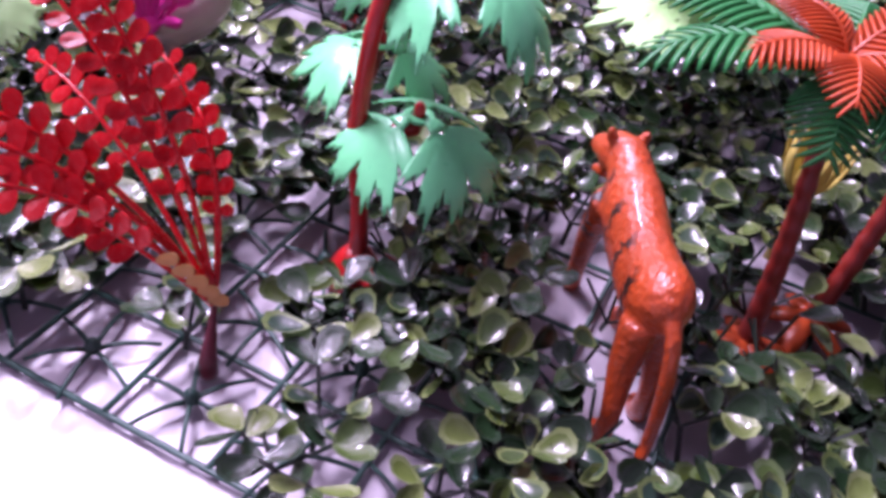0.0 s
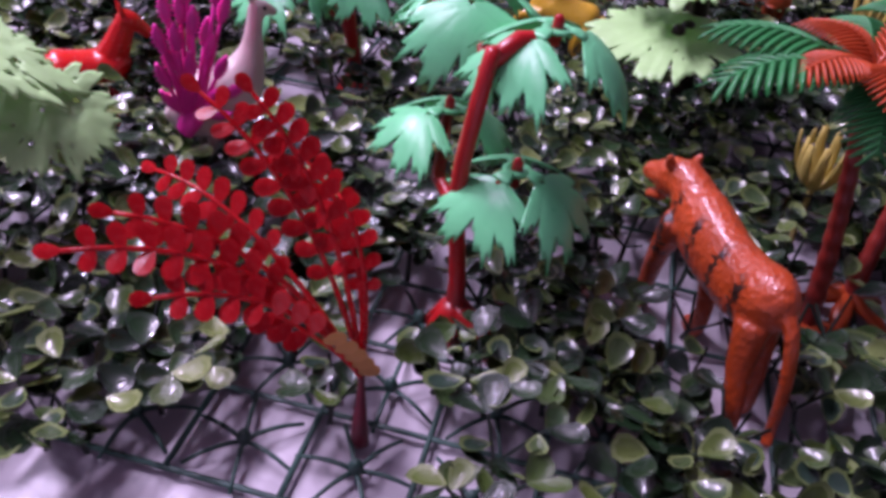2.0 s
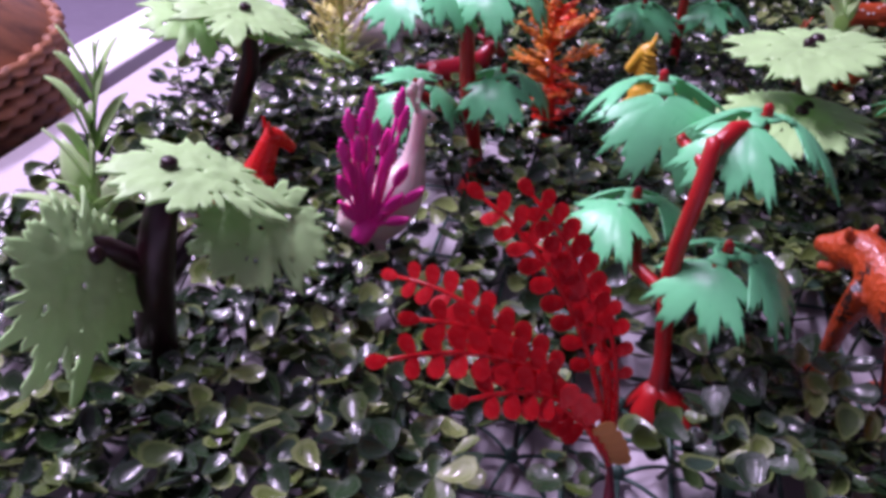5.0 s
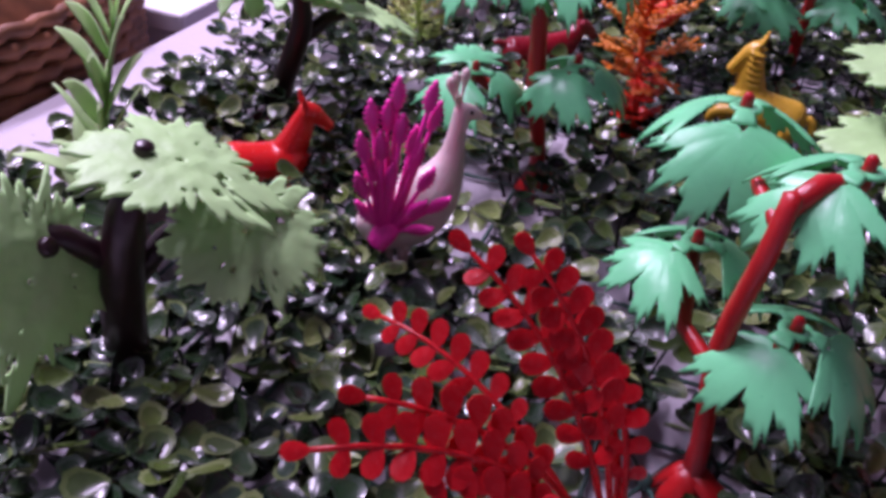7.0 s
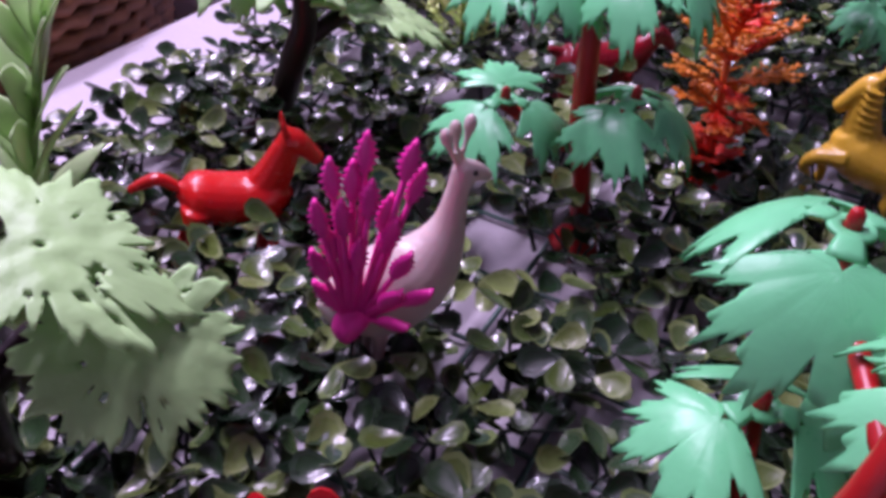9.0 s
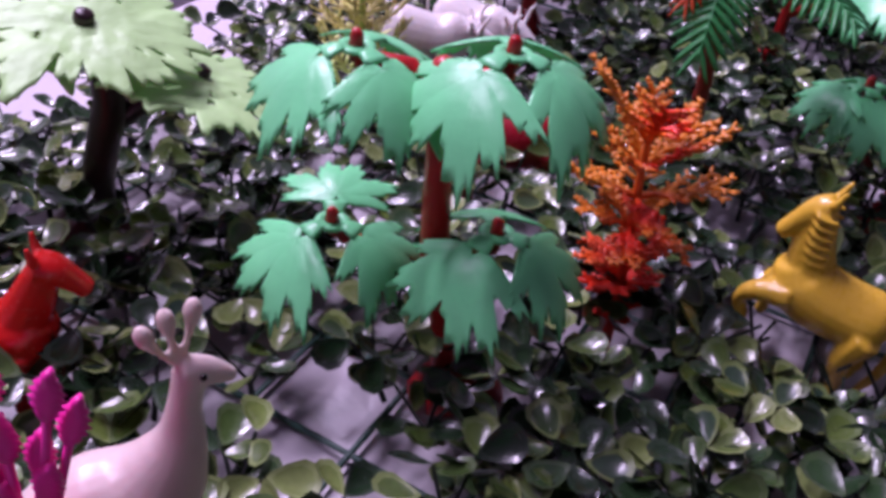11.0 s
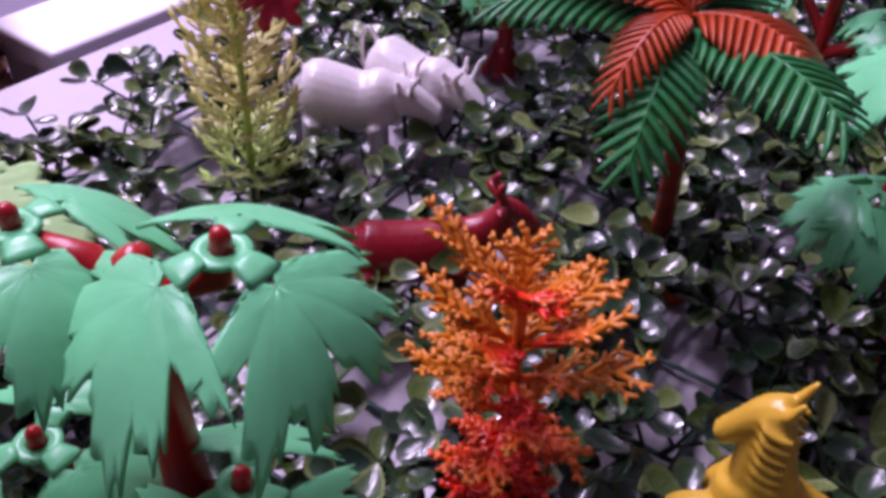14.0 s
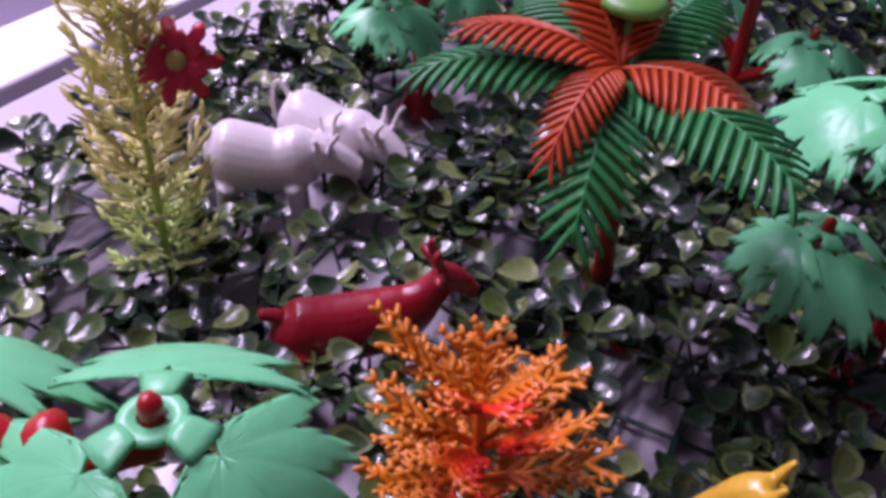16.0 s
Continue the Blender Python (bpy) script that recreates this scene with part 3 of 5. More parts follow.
crown_tree(pose(0.203, 0.470, 0), "dark trunked toy tree with stacked pale green crown pieces",
           [((0, 0, 0.004), 0.010), ((-0.001, 0, 0.03), 0.0075), ((-0.006, -0.006, 0.06), 0.0065), ((-0.012, -0.012, 0.09), 0.006), ((-0.022, -0.022, 0.118), 0.004)],
           [[((-0.008, -0.010, 0.062), 0.005), ((-0.020, -0.026, 0.076), 0.0045), ((-0.032, -0.040, 0.084), 0.0035)]],
           [((-0.030, -0.026, 0.115), (-5, -3, 30), 0.048, 0.12), ((-0.040, -0.046, 0.083), (-2, 4, 200), 0.043, 0.16)])


# ---- palms ----
def palm_leaf(parent, m, length, width, droop, mat, name="frond"):
    """A feather leaf: an arched midrib with ribbed leaflets along both sides."""
    n = 15
    mid = []
    for i in range(n + 1):
        q = i / n
        mid.append(V((length * q * (1 - 0.22 * droop * q), 0, length * (0.42 * q - droop * q * q))))
    bm = bmesh.new()
    loft(bm, [(m @ p, 0.0011 - 0.0006 * i / n, 0.0011 - 0.0006 * i / n) for i, p in enumerate(mid)], 6)
    rib = part(name, bm, mat, parent)
    mesh = LEAFLET_MESH[mat.name]
    for i in range(1, n):
        q = i / n
        w = width * math.sin(math.pi * min(1, q * 0.85 + 0.14)) ** 0.6
        d = (mid[i + 1] - mid[i]).normalized()
        wide = (mid[i + 1] - mid[i]).length * 0.50
        up = V((0, 1, 0)).cross(d) * -1
        for s in (-1, 1):
            ob = new("leaflet", mesh)
            ob.parent = rib
            x, y = d, V((0, s, 0))
            base = Matrix(((x.x, y.x, up.x, mid[i].x), (x.y, y.y, up.y, mid[i].y), (x.z, y.z, up.z, mid[i].z), (0, 0, 0, 1)))
            ob.matrix_basis = m @ base @ Matrix.Diagonal((wide / 0.5, w, w, 1))


def leaflet_mesh(mat):
    """One ribbed leaflet, a unit long, swept forward and drooping."""
    bm = bmesh.new()
    prev = None
    for k in range(5):
        f = k / 4
        c = V((2.4 * f, f, -0.30 * f * f))
        h = 0.5 * (1.0 if k < 3 else 0.8 if k == 3 else 0.30)
        ring = [bm.verts.new(c - V((h, 0, 0))), bm.verts.new(c + V((0, 0, 0.055))), bm.verts.new(c + V((h, 0, 0))), bm.verts.new(c - V((0, 0, 0.03)))]
        if prev:
            for e in range(4):
                bm.faces.new((prev[e], prev[(e + 1) % 4], ring[(e + 1) % 4], ring[e]))
        prev = ring
    bm.faces.new(prev)
    return finish("leaflet", bm, mat)


LEAFLET_MESH = {PALM_GREEN.name: leaflet_mesh(PALM_GREEN), PALM_ORANGE.name: leaflet_mesh(PALM_ORANGE)}


def palm(m, label, trunk, crown, greens, oranges, extra=None):
    t = thing("palm_tree", m, label, "toy palm", "toy palms")
    bm = bmesh.new()
    pts = []
    a, b = V(trunk[0]), V(trunk[1])
    for i in range(27):
        q = i / 26
        p = a.lerp(b, q) + V((0.003 * math.sin(q * 3), 0, 0))
        r = 0.0044 - 0.0016 * q + (0.0005 if i % 2 else 0)
        pts.append((p, r, r))
    loft(bm, pts, 9, (1, 0, 0))
    part("trunk", bm, PALM_TRUNK, t, "ringed brick red trunk")
    bm = bmesh.new()
    for k in range(5):
        an = radians(72 * k + 10)
        d = V((math.cos(an), math.sin(an), 0))
        loft(bm, [(a + d * 0.002 + V((0, 0, 0.008)), 0.004, 0.003), (a + d * 0.012 + V((0, 0, 0.004)), 0.005, 0.0022), (a + d * 0.022, 0.004, 0.0015)], 7)
    part("foot", bm, PALM_ORANGE, t, "spread orange foot")
    for turn, lift, ln, wd, dr in greens:
        palm_leaf(t, pose(*crown, 0, 0, turn) @ pose(0, 0, 0, 0, -lift, 0), ln, wd, dr, PALM_GREEN)
    for turn, lift, ln, wd, dr in oranges:
        palm_leaf(t, pose(crown[0], crown[1], crown[2] + 0.005, 0, 0, turn) @ pose(0, 0, 0, 0, -lift, 0), ln, wd, dr, PALM_ORANGE, "orange_frond")
    return t


palm_a = palm(pose(0.172, 0.266, 0), "toy palm with red trunk, green and orange feather fronds",
              ((0, 0, 0.003), (-0.002, 0.022, 0.120)), (-0.002, 0.022, 0.122),
              [(180, 4, 0.074, 0.017, 0.48), (258, -14, 0.036, 0.017, 0.8), (150, 8, 0.070, 0.017, 0.42), (310, -10, 0.050, 0.018, 0.6), (60, 4, 0.064, 0.017, 0.4), (345, 0, 0.064, 0.017, 0.5)],
              [(192, 8, 0.046, 0.013, 0.5), (120, 40, 0.036, 0.013, 0.8), (330, 10, 0.044, 0.013, 0.4), (255, 16, 0.036, 0.013, 0.7), (20, 25, 0.044, 0.013, 0.4)])
palm_b = palm(pose(0.206, 0.284, 0), "slender toy palm with red trunk leaning away from the tiger",
              ((0, 0, 0.003), (0.030, 0.030, 0.125)), (0.030, 0.030, 0.127),
              [(10, 0, 0.06, 0.017, 0.5), (100, 0, 0.06, 0.017, 0.5), (60, 0, 0.06, 0.017, 0.5), (310, 0, 0.06, 0.017, 0.5)],
              [(50, 20, 0.04, 0.013, 0.5), (320, 20, 0.04, 0.013, 0.5)])
palm_c = palm(pose(0.128, 0.700, 0), "toy palm with green and orange fronds and a round lime leaf",
              ((0, 0, 0.003), (-0.015, -0.024, 0.122)), (-0.015, -0.024, 0.124),
              [(252, -6, 0.066, 0.017, 0.72), (308, -2, 0.075, 0.020, 0.42), (186, 2, 0.072, 0.016, 0.40), (50, 10, 0.062, 0.017, 0.35), (110, 5, 0.066, 0.017, 0.4), (150, 5, 0.05, 0.016, 0.4)],
              [(236, 4, 0.052, 0.010, 0.72), (325, 4, 0.056, 0.019, 0.62), (180, 12, 0.056, 0.013, 0.40), (75, 30, 0.045, 0.012, 0.3), (125, 35, 0.050, 0.013, 0.3)])
bm = bmesh.new()
ball(bm, (-0.012, -0.012, 0.146), 0.011, 0.011, 0.004, 14)
tube(bm, [(-0.015, -0.022, 0.122), (-0.013, -0.014, 0.144)], 0.0014)
part("round_leaf", bm, COCONUT, palm_c, "round lime green leaf")

# golden tuft under the first palm's crown
tuft = thing("golden_tuft", pose(0.207, 0.335, 0.0) @ Matrix.Scale(0.85, 4), "yellow moulded plastic flower tuft among the leaves", "toy flower")
bm = bmesh.new()
tube(bm, [(0, 0, 0.0), (0, 0, 0.045)], 0.002)
part("stalk", bm, GOLD, tuft)
for k in range(11):
    a = radians(k * 33)
    d = V((math.cos(a), math.sin(a), 0))
    bm = bmesh.new()
    pts = curve_pts(V((0, 0, 0.045)), d * 0.016 + V((0, 0, 0.050)), d * (0.013 if k % 2 else 0.017) + V((0, 0, 0.078)), 6)
    loft(bm, [(p, 0.0016 + 0.002 * math.sin(i / 6 * 3.0), 0.0008) for i, p in enumerate(pts)], 6)
    part("petal", bm, GOLD, tuft)
copy_thing(tuft, pose(0.365, 0.520, 0.004, 0, 0, 40))


# ---- red fern ----
def disc_leaf_mesh(name, mat, ln, wd):
    bm = bmesh.new()
    n = 12
    top = []
    for z in (0.0004, -0.0004):
        ring = []
        for k in range(n):
            a = k * math.tau / n
            x = ln * (0.5 + 0.5 * math.cos(a))
            y = wd * math.sin(a) * (0.55 + 0.45 * (x / ln))
            ring.append(bm.verts.new((x, y, z + 0.06 * ln * (x / ln) ** 2)))
        c = bm.verts.new((ln * 0.55, 0, z + 0.0003))
        top.append(ring)
        for k in range(n):
            bm.faces.new((ring[k], ring[(k + 1) % n], c))
    for k in range(n):
        bm.faces.new((top[0][k], top[0][(k + 1) % n], top[1][(k + 1) % n], top[1][k]))
    return finish(name, bm, mat, False)


LEAFLET = disc_leaf_mesh("leaflet", FERN_RED, 0.0092, 0.0038)
LEAFLET_TAN = disc_leaf_mesh("leaflet", FERN_TAN, 0.0088, 0.0028)
fern = thing("red_fern", pose(-0.036, 0.238, 0), "translucent red plastic fern spray leaning over the mat's edge", "toy plant")
bm = bmesh.new()
loft(bm, [(V((0.0, -0.003, 0.004)), 0.0036, 0.0036), (V((0.0, -0.001, 0.012)), 0.0030, 0.0030), (V((0.001, 0.005, 0.026)), 0.0014, 0.0014), (V((0.001, 0.008, 0.033)), 0.0016, 0.0016)], 10, (1, 0, 0))
part("stalk", bm, BARK_FOOT, fern, "dark wine red stalk")
# each frond: its tip, the point that its arch bends towards, pairs of leaflets, where they begin
FRONDS = [((-0.048, 0.027, 0.134), (-0.014, 0.010, 0.108), 10, 0.32), ((-0.033, 0.024, 0.135), (-0.006, 0.012, 0.104), 9, 0.44),
          ((-0.087, -0.010, 0.106), (-0.030, -0.002, 0.104), 9, 0.42), ((-0.064, -0.016, 0.092), (-0.024, -0.006, 0.088), 6, 0.50),
          ((-0.074, 0.004, 0.108), (-0.028, 0.002, 0.100), 8, 0.44), ((-0.066, 0.062, 0.086), (-0.034, 0.030, 0.094), 8, 0.44),
          ((-0.021, 0.046, 0.104), (0.006, 0.022, 0.092), 8, 0.36), ((-0.006, 0.030, 0.094), (0.006, 0.014, 0.080), 6, 0.40)]
frnd = random.Random(8)
for fi, (tip, mid, n, begin) in enumerate(FRONDS):
    bm = bmesh.new()
    pts = curve_pts((0.001, 0.008, 0.030), mid, tip, 10)
    tube(bm, pts, 0.0012, 0.0007, 6)
    frond = part("frond", bm, FERN_RED, fern)
    toward = V((-0.25 + frnd.uniform(-0.3, 0.3), -0.6, 0.55 + frnd.uniform(-0.25, 0.25))).normalized()
    for i in range(n):
        q = begin + (1 - begin) * i / (n - 1)
        j = min(int(q * 10), 9)
        p = pts[j].lerp(pts[j + 1], q * 10 - j)
        d = (pts[j + 1] - pts[j]).normalized()
        side = d.cross(toward).normalized()
        for s in ((-1, 1) if i < n - 1 else (0,)):
            x = (side * s * 0.95 + d * 0.42).normalized() if s else d
            y = (toward + V((frnd.uniform(-0.22, 0.22), frnd.uniform(-0.22, 0.22), frnd.uniform(-0.22, 0.22)))).cross(x).normalized()
            z = x.cross(y)
            ob = new("leaflet", LEAFLET)
            ob.parent = frond
            sc = (0.62 if fi in (6, 7) else 0.76) + 0.24 * math.sin(math.pi * min(1.0, i / (n - 1) + 0.1))
            ob.matrix_basis = Matrix.Translation(p) @ Matrix((x, y, z)).transposed().to_4x4() @ Matrix.Diagonal((sc, sc, sc, 1))
# the low frond: tan leaflets near its foot, red ones at its tip
bm = bmesh.new()
pts = curve_pts((0.001, 0.007, 0.028), (-0.006, -0.002, 0.050), (-0.030, -0.009, 0.076), 10)
tube(bm, pts, 0.0011, 0.0006)
sprig = part("frond", bm, FERN_RED, fern)
toward = V((-0.25, -0.75, 0.45)).normalized()
for i in range(8):
    q = 0.14 + 0.86 * i / 7
    j = min(int(q * 10), 9)
    p, d = pts[j].lerp(pts[j + 1], q * 10 - j), (pts[j + 1] - pts[j]).normalized()
    side = d.cross(toward).normalized()
    for s in (1, -1) if i > 4 else (1,):
        x = V((0.86, -0.15, 0.10 + 0.05 * i)).normalized() if i < 5 else (side * s * 0.9 + d * 0.35).normalized()
        y = toward.cross(x).normalized()
        ob = new("leaflet", LEAFLET_TAN if i < 5 else LEAFLET)
        ob.parent = sprig
        if i < 5:
            tagged(ob, "tan leaflet")
        ob.matrix_basis = Matrix.Translation(p) @ Matrix((x, y, x.cross(y))).transposed().to_4x4()


# ---- coral plant ----
def coral_twig(bm, rnd, p, d, length, r, depth):
    """A flat feathery twig: a rib with short forked tines on both sides."""
    side = d.cross(V((0, 0, 1))).normalized() if abs(d.z) < 0.95 else V((1, 0, 0))
    q = p + d * length
    loft(bm, [(p, r, r), (q, r * 0.6, r * 0.6)], 5)
    if depth == 0:
        return
    for f in ((0.28, 0.42, 0.56, 0.70, 0.85, 1.0) if depth > 1 else (0.55, 1.0)):
        for s in (-1, 1):
            a = radians(rnd.uniform(30, 52)) * s
            e = (d * math.cos(a) + side * math.sin(a) + V((0, 0, rnd.uniform(-0.25, 0.30)))).normalized()
            coral_twig(bm, rnd, p + d * length * f, e, length * rnd.uniform(0.26, 0.40) * (1.15 - 0.25 * f), r * 0.85, depth - 1)


coral = thing("coral_plant", pose(0.071, 0.553, 0) @ Matrix.Diagonal((0.98, 0.98, 0.93, 1)), "bushy plastic plant, red at its foot and orange at its tips", "toy plant")
bm = bmesh.new()
tube(bm, [(0, 0, 0.0), (0.001, 0.004, 0.03), (-0.001, 0.011, 0.07), (-0.002, 0.016, 0.102)], 0.0026, 0.0016, 8)
part("stem", bm, CORAL, coral)
rnd = random.Random(5)
for tier, (z, n, ln, lift) in enumerate(((0.020, 6, 0.010, 0.5), (0.034, 6, 0.014, 0.5), (0.047, 5, 0.015, 0.3), (0.061, 5, 0.022, 0.25), (0.074, 5, 0.027, 0.35), (0.086, 5, 0.026, 0.75), (0.098, 4, 0.025, 1.5))):
    for k in range(n):
        a = math.tau * (k + 0.5 * (tier % 2)) / n + rnd.uniform(-0.15, 0.15)
        d = V((math.cos(a), math.sin(a), lift + rnd.uniform(-0.35, 0.35))).normalized()
        q = z / 0.102
        bm = bmesh.new()
        coral_twig(bm, rnd, V((-0.002 * q, 0.016 * q, z)), d, ln * rnd.uniform(0.72, 1.25), 0.0014, 2)
        part("branch", bm, CORAL, coral)


# ---- gold plume with a red flower ----
plume = thing("gold_plume", pose(-0.048, 0.702, 0), "yellow green feathery plastic plume with a red flower", "toy plant")
bm = bmesh.new()
tube(bm, [(0, 0, 0), (0, 0, 0.06), (-0.004, 0.004, 0.135)], 0.0022, 0.001, 7)
part("stem", bm, PLUME, plume)
rnd = random.Random(9)
for i in range(84):
    z = 0.010 + 0.128 * i / 83
    a = i * 2.4 + rnd.uniform(-0.25, 0.25)
    d = V((math.cos(a), math.sin(a), 0))
    ln = 0.024 * (1.0 - 0.35 * z / 0.13) * rnd.uniform(0.75, 1.2)
    side = V((-d.y, d.x, 0))
    bm = bmesh.new()
    p = V((-0.004 * z / 0.13, 0.004 * z / 0.13, z))
    rise = rnd.uniform(0.006, 0.022)
    pts = curve_pts(p, p + d * ln * 0.6 + V((0, 0, 0.002)), p + d * ln + V((0, 0, rise)), 6)
    loft(bm, [(q, 0.0009, 0.0005) for q in pts], 5)
    for k in (2, 3, 4, 5, 6):
        along = (pts[k] - pts[k - 1]).normalized()
        for s in (-1, 1):
            e = (along * 0.8 + side * s * rnd.uniform(0.5, 0.9) + V((0, 0, rnd.uniform(-0.1, 0.4)))).normalized()
            tl = rnd.uniform(0.0055, 0.0095)
            loft(bm, [(pts[k], 0.0006, 0.0004), (pts[k] + e * tl * 0.6, 0.0013, 0.0004), (pts[k] + e * tl, 0.0005, 0.0003)], 5)
    part("sprig", bm, PLUME if z < 0.055 else PLUME_PALE, plume)
flower = thing("red_flower", pose(-0.032, 0.699, 0.112, 62, 0, 8), "red plastic flower with a yellow heart on the plume", "toy flower")
bm = bmesh.new()
ball(bm, (0, 0, 0.002), 0.0035, 0.0035, 0.0025)
part("heart", bm, GOLD, flower, "yellow heart")
for k in range(7):
    a = 360 / 7 * k
    bm = bmesh.new()
    palmate(bm, pose(0, 0, -0.001 * (k % 2), 0, 0, a) @ Matrix.Translation((0.002, 0, 0)) @ pose(0, 0, 0, 0, -12 if k % 2 else 8, 0), 0.0155, radians(125), 3, 0.20, 0.2, 0.03, 4, 18)
    part("petal", bm, PETAL, flower, solid=0.0006)


# ---- long-leaved plants ----
def blade_plant(m, label, n, height, wide, seed, mat, lean=(0, 0)):
    """An upright stem with pointed leaves that clasp it one above another."""
    rnd = random.Random(seed)
    t = thing("blade_plant", m, label, "toy plant")
    bm = bmesh.new()
    spine = curve_pts((0, 0, 0), (lean[0] * 0.3, lean[1] * 0.3, height * 0.5), (lean[0], lean[1], height * 0.86), 10)
    tube(bm, spine, 0.0026, 0.0011, 8)
    part("stem", bm, mat, t)
    for k in range(n):
        a = k * 2.4 + rnd.uniform(-0.4, 0.4)
        d = V((math.cos(a), math.sin(a), 0))
        q = 0.12 + 0.88 * k / (n - 1)
        j = min(int(q * 10), 9)
        p = spine[j].lerp(spine[j + 1], q * 10 - j)
        ln = height * rnd.uniform(0.26, 0.38) * (1.1 - 0.3 * q)
        out, up = (0.85 - 0.45 * q) * rnd.uniform(0.8, 1.2), 0.55 + 0.5 * q
        pts = curve_pts(p, p + V((0, 0, ln * up * 0.7)) + d * ln * out * 0.45, p + d * ln * out + V((0, 0, ln * up * rnd.uniform(0.8, 1.1))), 8)
        bm = bmesh.new()
        loft(bm, [(c, wide * rnd.uniform(0.95, 1.05) * math.sin(math.pi * (0.10 + 0.87 * (i / 8) ** 0.85)), 0.0006) for i, c in enumerate(pts)], 8, (d.x * 0.3, d.y * 0.3, 1))
        part("blade", bm, mat, t)
    return t


blade_plant(pose(-0.226, 0.466, 0), "pale green toy plant with long pointed blades at the mat's edge", 24, 0.118, 0.0090, 3, GRASS, (0.014, 0.020))
blade_plant(pose(0.365, 0.640, 0), "green long-bladed toy plant behind the spotted deer", 16, 0.11, 0.0065, 4, GRASS)


# ---- animals (forward is +x) ----
def limb(bm, pts):
    loft(bm, [(V(p), r, r) for p, r in pts], 9, (1, 0, 0))


bm = bmesh.new()
loft(bm, [((-0.047, 0, 0.060), 0.008, 0.010), ((-0.040, 0, 0.062), 0.0125, 0.0145), ((-0.025, 0, 0.058), 0.0135, 0.0150), ((-0.006, 0, 0.056), 0.0130, 0.0155), ((0.014, 0, 0.057), 0.0135, 0.0170), ((0.030, 0, 0.060), 0.0125, 0.0155), ((0.040, 0.001, 0.066), 0.0100, 0.0105), ((0.050, 0.002, 0.067), 0.0090, 0.0090)], 22)
loft(bm, [((0.046, 0.002, 0.066), 0.0090, 0.0095), ((0.055, 0.004, 0.064), 0.0095, 0.0095), ((0.062, 0.007, 0.062), 0.0070, 0.0062), ((0.069, 0.009, 0.060), 0.0052, 0.0042)], 12)
loft(bm, [((0.056, 0.005, 0.054), 0.0055, 0.0032), ((0.065, 0.008, 0.050), 0.0040, 0.0024)], 10)
for s in (-1, 1):
    limb(bm, [((0.050, 0.003 + s * 0.0070, 0.073), 0.0030), ((0.049, 0.003 + s * 0.0085, 0.0775), 0.0020)])
    f = 0.004 * s
    limb(bm, [((0.026 + f, s * 0.009, 0.055), 0.0085), ((0.028 + f * 2, s * 0.011, 0.035), 0.0058), ((0.027 + f * 3, s * 0.011, 0.015), 0.0045), ((0.030 + f * 3, s * 0.011, 0.004), 0.0052), ((0.037 + f * 3, s * 0.011, 0.003), 0.0042)])
    limb(bm, [((-0.037 - f, s * 0.006, 0.054), 0.0085), ((-0.040 - f * 1.5, s * 0.0085, 0.036), 0.0062), ((-0.046 - f * 2, s * 0.0095, 0.018), 0.0042), ((-0.043 - f * 2, s * 0.0105, 0.004), 0.0050), ((-0.035 - f * 2, s * 0.0105, 0.003), 0.0042)])
limb(bm, [((-0.045, 0, 0.066), 0.0036), ((-0.055, -0.002, 0.060), 0.0034), ((-0.061, -0.004, 0.040), 0.0032), ((-0.063, -0.005, 0.018), 0.0028), ((-0.066, -0.003, 0.012), 0.0028)])
tiger = toy("tiger", bm, TIGER, pose(0.114, 0.264, 0.0, 0, 0, 88) @ Matrix.Diagonal((0.90, 0.86, 1, 1)), "orange plastic tiger figurine with black flank stripes, mouth open", "toy tiger", 0.0009)


